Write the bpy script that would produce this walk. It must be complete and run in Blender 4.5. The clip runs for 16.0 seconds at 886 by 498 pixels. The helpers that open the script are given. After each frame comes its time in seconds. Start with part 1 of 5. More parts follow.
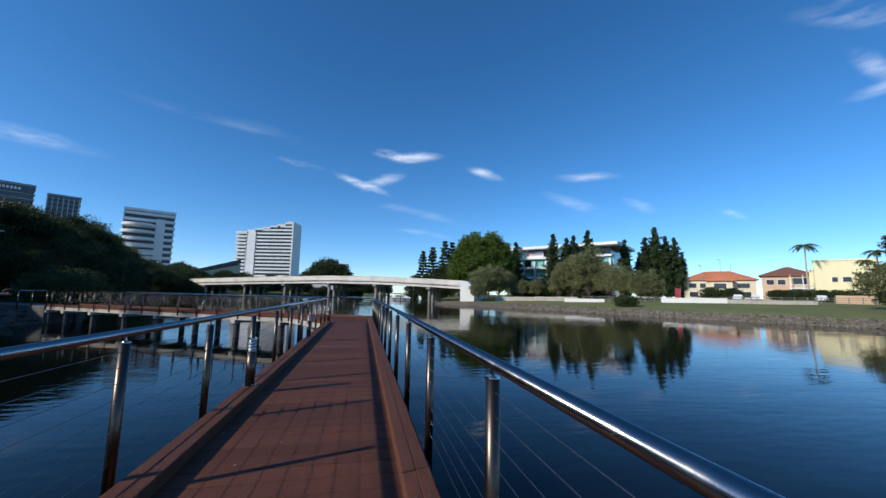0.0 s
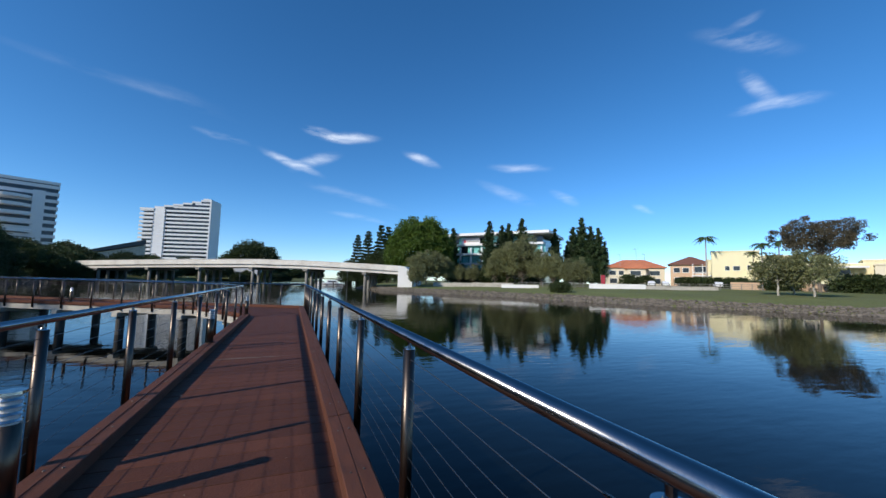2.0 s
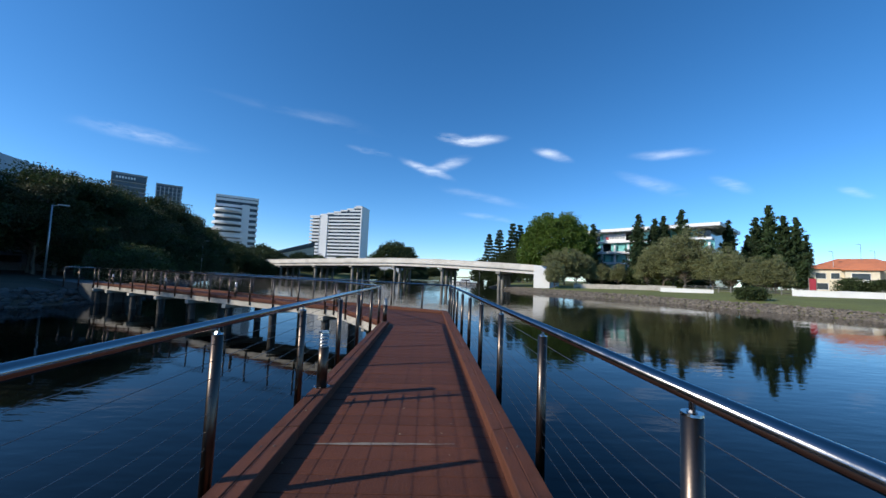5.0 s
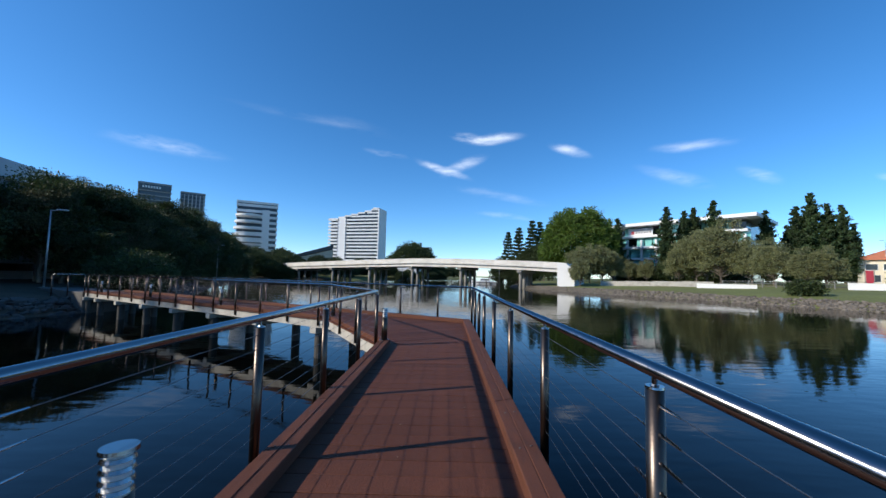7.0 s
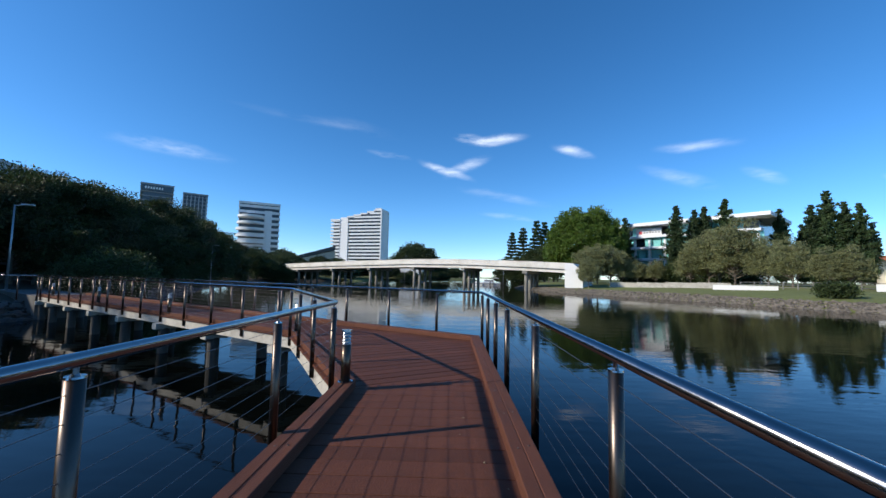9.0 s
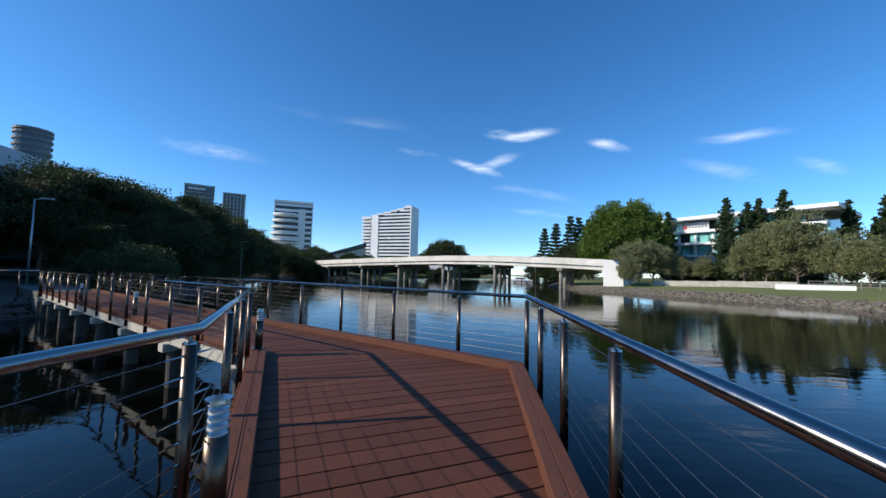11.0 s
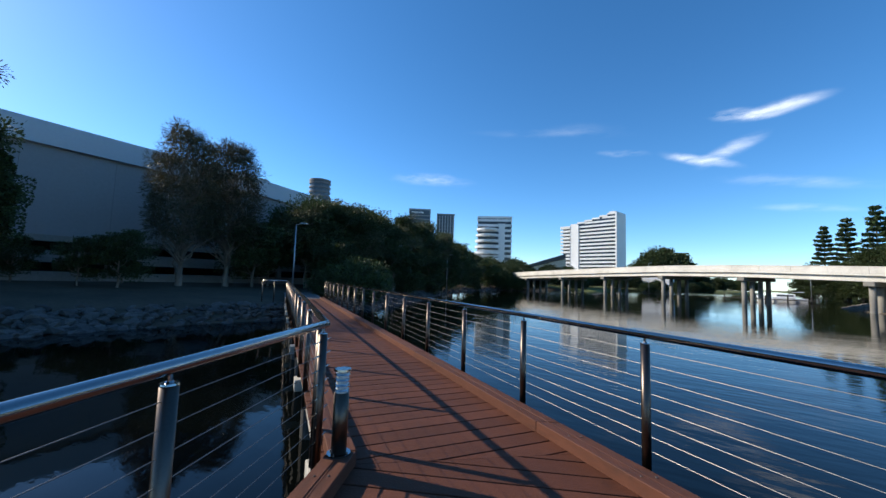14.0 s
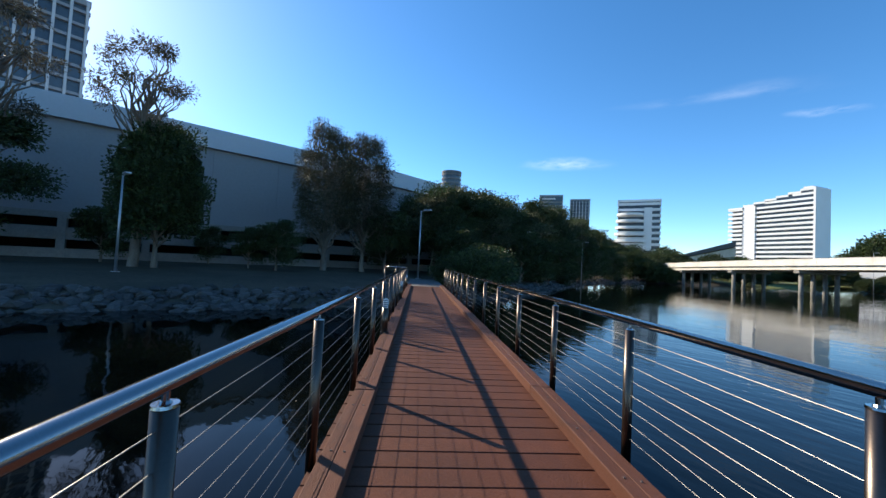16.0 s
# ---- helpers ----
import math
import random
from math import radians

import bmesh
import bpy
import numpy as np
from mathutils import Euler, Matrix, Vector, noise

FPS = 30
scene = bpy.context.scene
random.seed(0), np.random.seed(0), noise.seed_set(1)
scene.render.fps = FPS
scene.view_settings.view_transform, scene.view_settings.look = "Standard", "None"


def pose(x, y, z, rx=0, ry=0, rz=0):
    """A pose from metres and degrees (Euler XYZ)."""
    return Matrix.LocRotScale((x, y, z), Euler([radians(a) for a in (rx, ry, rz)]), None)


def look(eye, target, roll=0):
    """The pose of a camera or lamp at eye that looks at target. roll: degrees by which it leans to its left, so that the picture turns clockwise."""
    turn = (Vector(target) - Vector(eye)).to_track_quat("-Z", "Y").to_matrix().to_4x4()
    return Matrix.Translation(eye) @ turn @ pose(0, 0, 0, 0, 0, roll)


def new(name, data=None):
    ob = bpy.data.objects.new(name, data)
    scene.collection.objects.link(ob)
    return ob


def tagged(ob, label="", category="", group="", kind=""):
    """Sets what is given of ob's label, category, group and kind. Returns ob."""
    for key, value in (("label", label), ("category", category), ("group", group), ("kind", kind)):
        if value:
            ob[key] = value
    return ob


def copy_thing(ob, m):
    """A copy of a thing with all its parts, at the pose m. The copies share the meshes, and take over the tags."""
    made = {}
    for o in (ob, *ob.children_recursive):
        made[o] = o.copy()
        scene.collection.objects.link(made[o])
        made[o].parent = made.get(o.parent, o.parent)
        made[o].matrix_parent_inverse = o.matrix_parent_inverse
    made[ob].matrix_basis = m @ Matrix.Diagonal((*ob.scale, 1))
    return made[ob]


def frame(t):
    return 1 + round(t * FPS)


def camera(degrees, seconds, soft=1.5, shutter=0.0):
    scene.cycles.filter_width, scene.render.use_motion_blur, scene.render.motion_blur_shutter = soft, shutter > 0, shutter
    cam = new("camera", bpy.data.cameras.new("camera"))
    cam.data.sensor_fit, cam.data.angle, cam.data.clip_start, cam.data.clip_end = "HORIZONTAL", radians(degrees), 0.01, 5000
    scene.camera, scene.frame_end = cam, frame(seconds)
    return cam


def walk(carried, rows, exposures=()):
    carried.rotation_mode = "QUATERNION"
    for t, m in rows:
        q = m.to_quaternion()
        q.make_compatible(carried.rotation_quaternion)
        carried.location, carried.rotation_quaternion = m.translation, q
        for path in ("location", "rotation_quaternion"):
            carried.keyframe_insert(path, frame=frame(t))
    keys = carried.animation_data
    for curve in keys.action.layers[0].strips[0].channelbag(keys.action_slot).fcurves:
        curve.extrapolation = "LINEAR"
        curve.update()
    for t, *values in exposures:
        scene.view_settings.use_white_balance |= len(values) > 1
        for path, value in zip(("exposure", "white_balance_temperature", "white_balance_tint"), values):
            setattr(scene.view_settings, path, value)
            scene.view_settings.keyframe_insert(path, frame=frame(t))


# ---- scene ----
cam = camera(99.9, 16.0)
PATH = [
    (0, (-0.043, 7.762, 1.314), (0.368, 9.705, 1.554), 1.1),
    (0.5, (-0.005, 8.419, 1.333), (0.528, 10.334, 1.557), 1.1),
    (1, (-0.021, 9.077, 1.35), (0.629, 10.958, 1.551), 1.2),
    (1.5, (-0.103, 9.793, 1.349), (0.627, 11.646, 1.531), 1.2),
    (2, (-0.088, 10.421, 1.327), (0.658, 12.269, 1.498), 1.3),
    (2.5, (-0.088, 11.063, 1.324), (0.619, 12.926, 1.492), 1.4),
    (3, (-0.120, 11.680, 1.327), (0.492, 13.577, 1.495), 1.6),
    (3.5, (-0.136, 12.34, 1.329), (0.364, 14.269, 1.493), 1.9),
    (4, (-0.195, 13.003, 1.33), (0.118, 14.972, 1.486), 2.2),
    (4.5, (-0.216, 13.629, 1.366), (-0.038, 15.616, 1.515), 2.2),
    (5, (-0.317, 14.281, 1.354), (-0.24, 16.275, 1.5), 2.3),
    (7.5, (-0.228, 17.792, 1.345), (-0.252, 19.787, 1.489), 1.1),
    (8, (-0.247, 18.481, 1.348), (-0.276, 20.475, 1.503), 1.1),
    (10.5, (-0.113, 21.913, 1.335), (-0.217, 23.906, 1.47), 1.1),
    (11, (-0.159, 22.581, 1.324), (-0.356, 24.567, 1.455), 1.3),
    (11.5, (-0.228, 23.225, 1.345), (-0.576, 25.19, 1.474), 1.5),
    (12, (-0.352, 23.825, 1.348), (-0.836, 25.76, 1.488), 1.8),
    (12.5, (-0.568, 24.448, 1.379), (-1.197, 26.341, 1.53), 1.7),
    (13, (-0.779, 25.066, 1.343), (-1.558, 26.901, 1.51), 1.6),
    (13.5, (-1.06, 25.69, 1.366), (-2.015, 27.44, 1.535), 1.5),
    (14, (-1.327, 26.251, 1.375), (-2.49, 27.87, 1.54), 1.9),
    (14.5, (-1.646, 26.791, 1.381), (-2.994, 28.261, 1.529), 2.3),
    (15, (-1.941, 27.287, 1.348), (-3.431, 28.614, 1.476), 2.5),
    (15.5, (-2.391, 27.825, 1.369), (-3.98, 29.037, 1.464), 2.6),
    (16, (-2.83, 28.293, 1.36), (-4.475, 29.427, 1.436), 2.9),
]
walk(cam, [(t, look(eye, aim, roll)) for t, eye, aim, roll in PATH],
     [(0, -0.12, 6500, 10), (3.5, -0.08, 6500, 10), (5, 0.02, 6500, 10), (8, 0.12, 6500, 10), (11, 0.15, 6600, 10), (12.5, 0.2, 6700, 10), (14, 0.36, 6950, 10), (15, 0.55, 7200, 10), (16, 0.68, 7350, 10)])

# ---- world, sun ----
SUN_AZ, SUN_EL = radians(-107.7), radians(29.0)
sun_dir = Vector((math.sin(SUN_AZ) * math.cos(SUN_EL), math.cos(SUN_AZ) * math.cos(SUN_EL), math.sin(SUN_EL)))
world = bpy.data.worlds.new("sky_world")
scene.world = world
world.use_nodes = True
wn, wl = world.node_tree.nodes, world.node_tree.links
wn.clear()
sky = wn.new("ShaderNodeTexSky")
sky.sky_type = "NISHITA"
sky.sun_disc = False
sky.altitude = 2600
sky.sun_elevation = SUN_EL
sky.sun_rotation = SUN_AZ
sky.air_density = 1.0
sky.dust_density = 1.3
sky.ozone_density = 4.5


def direction(az, el):
    a, e = radians(az), radians(el)
    return Vector((math.sin(a) * math.cos(e), math.cos(a) * math.cos(e), math.sin(e)))


def vmath(op, a=None, b=None):
    n = wn.new("ShaderNodeVectorMath")
    n.operation = op
    for k, v in enumerate((a, b)):
        if v is None:
            continue
        if isinstance(v, (Vector, tuple)):
            n.inputs[k].default_value = v
        else:
            wl.new(v, n.inputs[k])
    return n


def smath(op, a, b=0.0, clamp=False):
    n = wn.new("ShaderNodeMath")
    n.operation, n.use_clamp = op, clamp
    for k, v in enumerate((a, b)):
        if isinstance(v, (int, float)):
            n.inputs[k].default_value = v
        else:
            wl.new(v, n.inputs[k])
    return n.outputs[0]


coords = wn.new("ShaderNodeTexCoord").outputs["Generated"]
warp_noise = wn.new("ShaderNodeTexNoise")
warp_noise.inputs["Scale"].default_value = 9.0
warp_noise.inputs["Detail"].default_value = 4.0
wl.new(coords, warp_noise.inputs["Vector"])
warped = vmath("ADD", vmath("MULTIPLY", vmath("SUBTRACT", warp_noise.outputs["Color"], (0.5, 0.5, 0.5)).outputs[0], (0.035, 0.035, 0.022)).outputs[0], coords).outputs[0]
streak = wn.new("ShaderNodeTexNoise")
streak.inputs["Scale"].default_value = 9.0
streak.inputs["Detail"].default_value = 8.0
streak.inputs["Roughness"].default_value = 0.62
stretched = vmath("MULTIPLY", warped, (1.0, 1.0, 4.5)).outputs[0]
wl.new(stretched, streak.inputs["Vector"])
ragged = smath("MULTIPLY", smath("SUBTRACT", streak.outputs["Fac"], 0.33), 3.0, True)
# cirrus wisps: azimuth, elevation, half width, half height, tilt, density
WISPS = ((3.4, 20.8, 2.7, 0.6, -10, 1.1), (7.1, 20.6, 3.5, 0.65, 3, 1.0), (-0.8, 16.1, 3.6, 0.55, -19, 1.1), (2.6, 16.8, 3.0, 0.8, 22, 0.75),
         (18.2, 18.2, 2.4, 0.65, -20, 0.85), (33.5, 17.1, 3.6, 0.6, -4, 0.5), (31.5, 13.4, 3.6, 0.8, -24, 0.36), (40.1, 12.5, 1.8, 0.6, -27, 0.5),
         (8.2, 12.2, 5.6, 0.6, -11, 0.3), (8.8, 9.2, 3.4, 0.4, -9, 0.3), (-9.9, 18.2, 2.5, 0.4, -8, 0.4), (50.2, 10.0, 1.2, 0.4, -24, 0.55),
         (62.0, 28.0, 4.0, 0.9, -27, 0.42), (62.0, 30.0, 1.4, 0.5, 11, 0.3), (63.0, 23.0, 2.3, 0.8, -54, 0.6), (64.5, 20.6, 3.3, 0.6, -4, 0.75),
         (-37.7, 15.1, 4.9, 0.8, -2, 0.55), (-20.5, 21.7, 8.8, 0.5, -4, 0.10), (-15.3, 21.7, 4.2, 0.8, -4, 0.07),
         (110, 20, 9, 1.4, -8, 0.5), (160, 25, 8, 1.4, 10, 0.5))
cloud = None
for az, el, hw, hh, tilt, dens in WISPS:
    d = direction(az, el)
    side = Vector((0, 0, 1)).cross(d).normalized() * -1
    up = d.cross(side).normalized() * -1
    e1 = side * math.cos(radians(tilt)) + up * math.sin(radians(tilt))
    e2 = up * math.cos(radians(tilt)) - side * math.sin(radians(tilt))
    rel = vmath("SUBTRACT", warped, d).outputs[0]
    u = smath("DIVIDE", vmath("DOT_PRODUCT", rel, e1).outputs["Value"], math.sin(radians(hw)))
    v = smath("DIVIDE", vmath("DOT_PRODUCT", rel, e2).outputs["Value"], math.sin(radians(hh)))
    r2 = smath("ADD", smath("MULTIPLY", u, u), smath("MULTIPLY", v, v))
    fall = smath("POWER", smath("SUBTRACT", 1.0, smath("MULTIPLY", r2, 0.42), True), 2.4)
    one = smath("MULTIPLY", fall, dens)
    cloud = one if cloud is None else smath("ADD", cloud, one)
cover = smath("MULTIPLY", smath("MINIMUM", smath("MULTIPLY", cloud, ragged), 1.0), 0.54)
hue = wn.new("ShaderNodeHueSaturation")
hue.inputs["Saturation"].default_value = 1.2
hue.inputs["Hue"].default_value = 0.498
wl.new(sky.outputs[0], hue.inputs["Color"])
blend = wn.new("ShaderNodeMix")
blend.data_type = "RGBA"
wl.new(cover, blend.inputs[0])
wl.new(hue.outputs[0], blend.inputs[6])
blend.inputs[7].default_value = (7.5, 7.9, 8.4, 1)
bg = wn.new("ShaderNodeBackground")
bg.inputs["Strength"].default_value = 0.188
wl.new(blend.outputs[2], bg.inputs["Color"])
wl.new(bg.outputs[0], wn.new("ShaderNodeOutputWorld").inputs[0])

sun = new("sun", bpy.data.lights.new("sun", "SUN"))
sun.data.energy = 4.3
sun.data.angle = radians(0.55)
sun.data.color = (1.0, 0.93, 0.82)
sun.matrix_world = look(tuple(sun_dir * 100), (0, 0, 0))


# ---- materials ----
def nodes_of(name):
    m = bpy.data.materials.new(name)
    m.use_nodes = True
    return m, m.node_tree.nodes, m.node_tree.links, m.node_tree.nodes["Principled BSDF"]


def material(name, color, rough=0.6, metal=0.0, vary=0.15, scale=6.0, fine=60.0, bump=0.15, stain=None, stain_amount=0.4,
             stretch=(1, 1, 1), per_piece=0.0, island=False, spec=0.5):
    """A surface with two scales of colour variation, grain relief, and stains of a second colour."""
    m, n, l, b = nodes_of(name)
    tc = n.new("ShaderNodeTexCoord")
    mp = n.new("ShaderNodeMapping")
    mp.inputs["Scale"].default_value = stretch
    l.new(tc.outputs["Object"], mp.inputs[0])
    big = n.new("ShaderNodeTexNoise")
    big.inputs["Scale"].default_value, big.inputs["Detail"].default_value = scale, 5
    small = n.new("ShaderNodeTexNoise")
    small.inputs["Scale"].default_value, small.inputs["Detail"].default_value = fine, 6
    for t in (big, small):
        l.new(mp.outputs[0], t.inputs["Vector"])
    add = n.new("ShaderNodeMath")
    add.operation = "ADD"
    l.new(big.outputs["Fac"], add.inputs[0])
    l.new(small.outputs["Fac"], add.inputs[1])
    value = n.new("ShaderNodeMapRange")
    value.inputs[1].default_value, value.inputs[2].default_value = 0.6, 1.4
    value.inputs[3].default_value, value.inputs[4].default_value = 1 - vary, 1 + vary
    l.new(add.outputs[0], value.inputs[0])
    last = value.outputs[0]
    if per_piece:
        rnd = n.new("ShaderNodeNewGeometry").outputs["Random Per Island"] if island else n.new("ShaderNodeObjectInfo").outputs["Random"]
        pr = n.new("ShaderNodeMapRange")
        pr.inputs[3].default_value, pr.inputs[4].default_value = 1 - per_piece, 1 + per_piece
        l.new(rnd, pr.inputs[0])
        mul = n.new("ShaderNodeMath")
        mul.operation = "MULTIPLY"
        l.new(last, mul.inputs[0])
        l.new(pr.outputs[0], mul.inputs[1])
        last = mul.outputs[0]
    tint = n.new("ShaderNodeMix")
    tint.data_type, tint.blend_type = "RGBA", "MULTIPLY"
    tint.inputs[0].default_value = 1.0
    tint.inputs[6].default_value = (*color, 1)
    l.new(last, tint.inputs[7])
    out = tint.outputs[2]
    if stain:
        sn = n.new("ShaderNodeTexNoise")
        sn.inputs["Scale"].default_value, sn.inputs["Detail"].default_value = scale * 0.45, 8
        sn.inputs["Roughness"].default_value = 0.65
        l.new(mp.outputs[0], sn.inputs["Vector"])
        sr = n.new("ShaderNodeMapRange")
        sr.inputs[1].default_value, sr.inputs[2].default_value = 0.48, 0.68
        sr.inputs[4].default_value = stain_amount
        l.new(sn.outputs["Fac"], sr.inputs[0])
        sm = n.new("ShaderNodeMix")
        sm.data_type = "RGBA"
        l.new(sr.outputs[0], sm.inputs[0])
        l.new(out, sm.inputs[6])
        sm.inputs[7].default_value = (*stain, 1)
        out = sm.outputs[2]
    l.new(out, b.inputs["Base Color"])
    rr = n.new("ShaderNodeMapRange")
    rr.inputs[3].default_value, rr.inputs[4].default_value = max(0.02, rough - 0.12), min(1, rough + 0.12)
    l.new(big.outputs["Fac"], rr.inputs[0])
    l.new(rr.outputs[0], b.inputs["Roughness"])
    b.inputs["Metallic"].default_value = metal
    b.inputs["Specular IOR Level"].default_value = spec
    if bump:
        bp = n.new("ShaderNodeBump")
        bp.inputs["Strength"].default_value = bump
        bp.inputs["Distance"].default_value = 0.02
        l.new(add.outputs[0], bp.inputs["Height"])
        l.new(bp.outputs[0], b.inputs["Normal"])
    return m


BOARD = material("red_brown_composite_board", (0.108, 0.038, 0.021), 0.72, 0, 0.22, 5, 55, 0.25, (0.045, 0.022, 0.017), 0.5, (1, 1, 1), 0.16, spec=0.2)
KERB = material("red_brown_timber_kerb", (0.115, 0.043, 0.025), 0.7, 0, 0.25, 4, 40, 0.3, (0.045, 0.025, 0.02), 0.45, (6, 1.2, 6), 0.12, spec=0.2)
STEEL = material("brushed_stainless_steel", (0.33, 0.325, 0.32), 0.15, 1.0, 0.06, 8, 150, 0.02)
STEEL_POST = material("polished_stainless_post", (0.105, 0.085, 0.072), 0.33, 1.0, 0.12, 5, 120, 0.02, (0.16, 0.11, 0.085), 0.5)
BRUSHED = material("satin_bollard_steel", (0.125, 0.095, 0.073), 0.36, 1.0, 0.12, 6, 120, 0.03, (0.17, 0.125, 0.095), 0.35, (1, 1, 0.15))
CABLE = material("stainless_wire", (0.17, 0.165, 0.16), 0.45, 1.0, 0.05, 30, 200, 0.0)
BOLT = material("galvanised_bolt", (0.16, 0.13, 0.11), 0.55, 1.0, 0.1, 40, 200, 0.1)
FASCIA = material("weathered_pale_concrete", (0.46, 0.43, 0.37), 0.85, 0, 0.25, 2.5, 30, 0.3, (0.16, 0.13, 0.10), 0.55)
PILE = material("dark_wet_pile", (0.05, 0.045, 0.04), 0.7, 0, 0.3, 3, 30, 0.3, (0.10, 0.09, 0.07), 0.4)
LENS = material("frosted_bollard_lens", (0.62, 0.62, 0.60), 0.35, 0, 0.05, 20, 80, 0.0)
BRIDGE = material("aged_white_bridge_concrete", (0.75, 0.71, 0.63), 0.85, 0, 0.16, 0.5, 6, 0.2, (0.40, 0.36, 0.29), 0.45)
PIER = material("bridge_pier_concrete", (0.25, 0.235, 0.205), 0.9, 0, 0.2, 0.6, 6, 0.2, (0.14, 0.13, 0.11), 0.6)
WHITE = material("white_painted_wall", (0.76, 0.75, 0.72), 0.75, 0, 0.08, 0.4, 6, 0.08, (0.55, 0.52, 0.47), 0.25)
HOTEL_WHITE = material("white_tower_paint", (0.72, 0.72, 0.72), 0.7, 0, 0.06, 0.1, 2, 0.0, (0.55, 0.55, 0.56), 0.2)
HOTEL_GLASS = material("dark_tower_glazing", (0.035, 0.045, 0.06), 0.15, 0, 0.3, 0.15, 2, 0.0)
GREY_WALL = material("grey_panel_wall", (0.26, 0.27, 0.28), 0.75, 0, 0.08, 0.12, 4, 0.05, (0.20, 0.20, 0.21), 0.3)
GREY_FASCIA = material("light_grey_metal_fascia", (0.44, 0.45, 0.46), 0.5, 0.0, 0.06, 0.2, 5, 0.03)
CONCRETE_DARK = material("stained_car_park_concrete", (0.24, 0.23, 0.21), 0.9, 0, 0.2, 0.4, 6, 0.2, (0.12, 0.11, 0.10), 0.5)
# near-black colour that stands for the shade inside the car park
CAR_PARK_SHADE = material("car_park_shade_black", (0.015, 0.015, 0.017), 0.9, 0, 0.2, 1, 8, 0.0)
TEAL_GLASS = material("teal_office_glazing", (0.22, 0.56, 0.53), 0.12, 0, 0.3, 0.3, 1.5, 0.0, (0.03, 0.16, 0.17), 0.5)
ROOF_WHITE = material("white_roof_edge", (0.75, 0.75, 0.76), 0.5, 0, 0.05, 0.3, 4, 0.0)
CREAM = material("cream_render", (0.80, 0.72, 0.46), 0.85, 0, 0.07, 0.5, 6, 0.1, (0.60, 0.52, 0.32), 0.25)
PEACH = material("peach_render", (0.62, 0.42, 0.27), 0.85, 0, 0.10, 0.5, 8, 0.1, (0.5, 0.33, 0.22), 0.3)
IVORY = material("ivory_render", (0.70, 0.62, 0.46), 0.85, 0, 0.08, 0.5, 8, 0.1)
ROOF_ORANGE = material("orange_roof_tile", (0.56, 0.19, 0.09), 0.8, 0, 0.2, 1.2, 10, 0.4, (0.38, 0.15, 0.09), 0.4)
ROOF_BROWN = material("brown_roof_tile", (0.20, 0.09, 0.06), 0.8, 0, 0.2, 1.2, 10, 0.4)
WINDOW_DARK = material("dark_window_glass", (0.03, 0.04, 0.05), 0.1, 0, 0.2, 1, 6, 0.0)
HOUSE_WHITE = material("white_trim", (0.76, 0.75, 0.72), 0.6, 0, 0.05, 2, 10, 0.0)
ASPHALT = material("path_concrete", (0.11, 0.105, 0.098), 0.9, 0, 0.15, 0.8, 12, 0.15)
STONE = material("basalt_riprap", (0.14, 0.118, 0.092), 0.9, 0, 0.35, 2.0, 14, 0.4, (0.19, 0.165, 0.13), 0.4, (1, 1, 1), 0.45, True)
# darker copy of STONE, with the left bank's shade in its colour
STONE_SHADED = material("shaded_riprap", (0.05, 0.046, 0.04), 0.7, 0, 0.4, 2.0, 14, 0.4, (0.10, 0.09, 0.08), 0.3, (1, 1, 1), 0.6, True)
BARK = material("grey_brown_bark", (0.16, 0.125, 0.095), 0.95, 0, 0.35, 3, 25, 0.6, (0.28, 0.25, 0.21), 0.4, (1, 1, 0.3))
PALE_BARK = material("pale_paperbark", (0.42, 0.38, 0.32), 0.95, 0, 0.3, 3, 25, 0.5, (0.2, 0.17, 0.14), 0.4, (1, 1, 0.3))
LAMP_POLE = material("galvanised_lamp_pole", (0.42, 0.43, 0.44), 0.45, 0.8, 0.08, 3, 40, 0.02)
RED = material("red_panel", (0.35, 0.02, 0.04), 0.6, 0, 0.1, 2, 20, 0.0)
CAR_WHITE = material("white_car_paint", (0.72, 0.73, 0.74), 0.25, 0, 0.03, 2, 30, 0.0)
RUBBER = material("tyre_rubber", (0.02, 0.02, 0.02), 0.85, 0, 0.15, 20, 80, 0.1)
ROOF_DARK = material("dark_sheet_roof", (0.05, 0.055, 0.06), 0.5, 0, 0.15, 0.2, 4, 0.0)
BLUE_GLASS = material("blue_grey_tower_glass", (0.06, 0.085, 0.11), 0.2, 0, 0.25, 0.1, 1, 0.0)
TOWER_GREY = material("dark_grey_tower_slab", (0.12, 0.13, 0.145), 0.6, 0, 0.1, 0.15, 2, 0.0)
HULL = material("white_boat_gelcoat", (0.74, 0.75, 0.76), 0.3, 0, 0.05, 1, 10, 0.0)


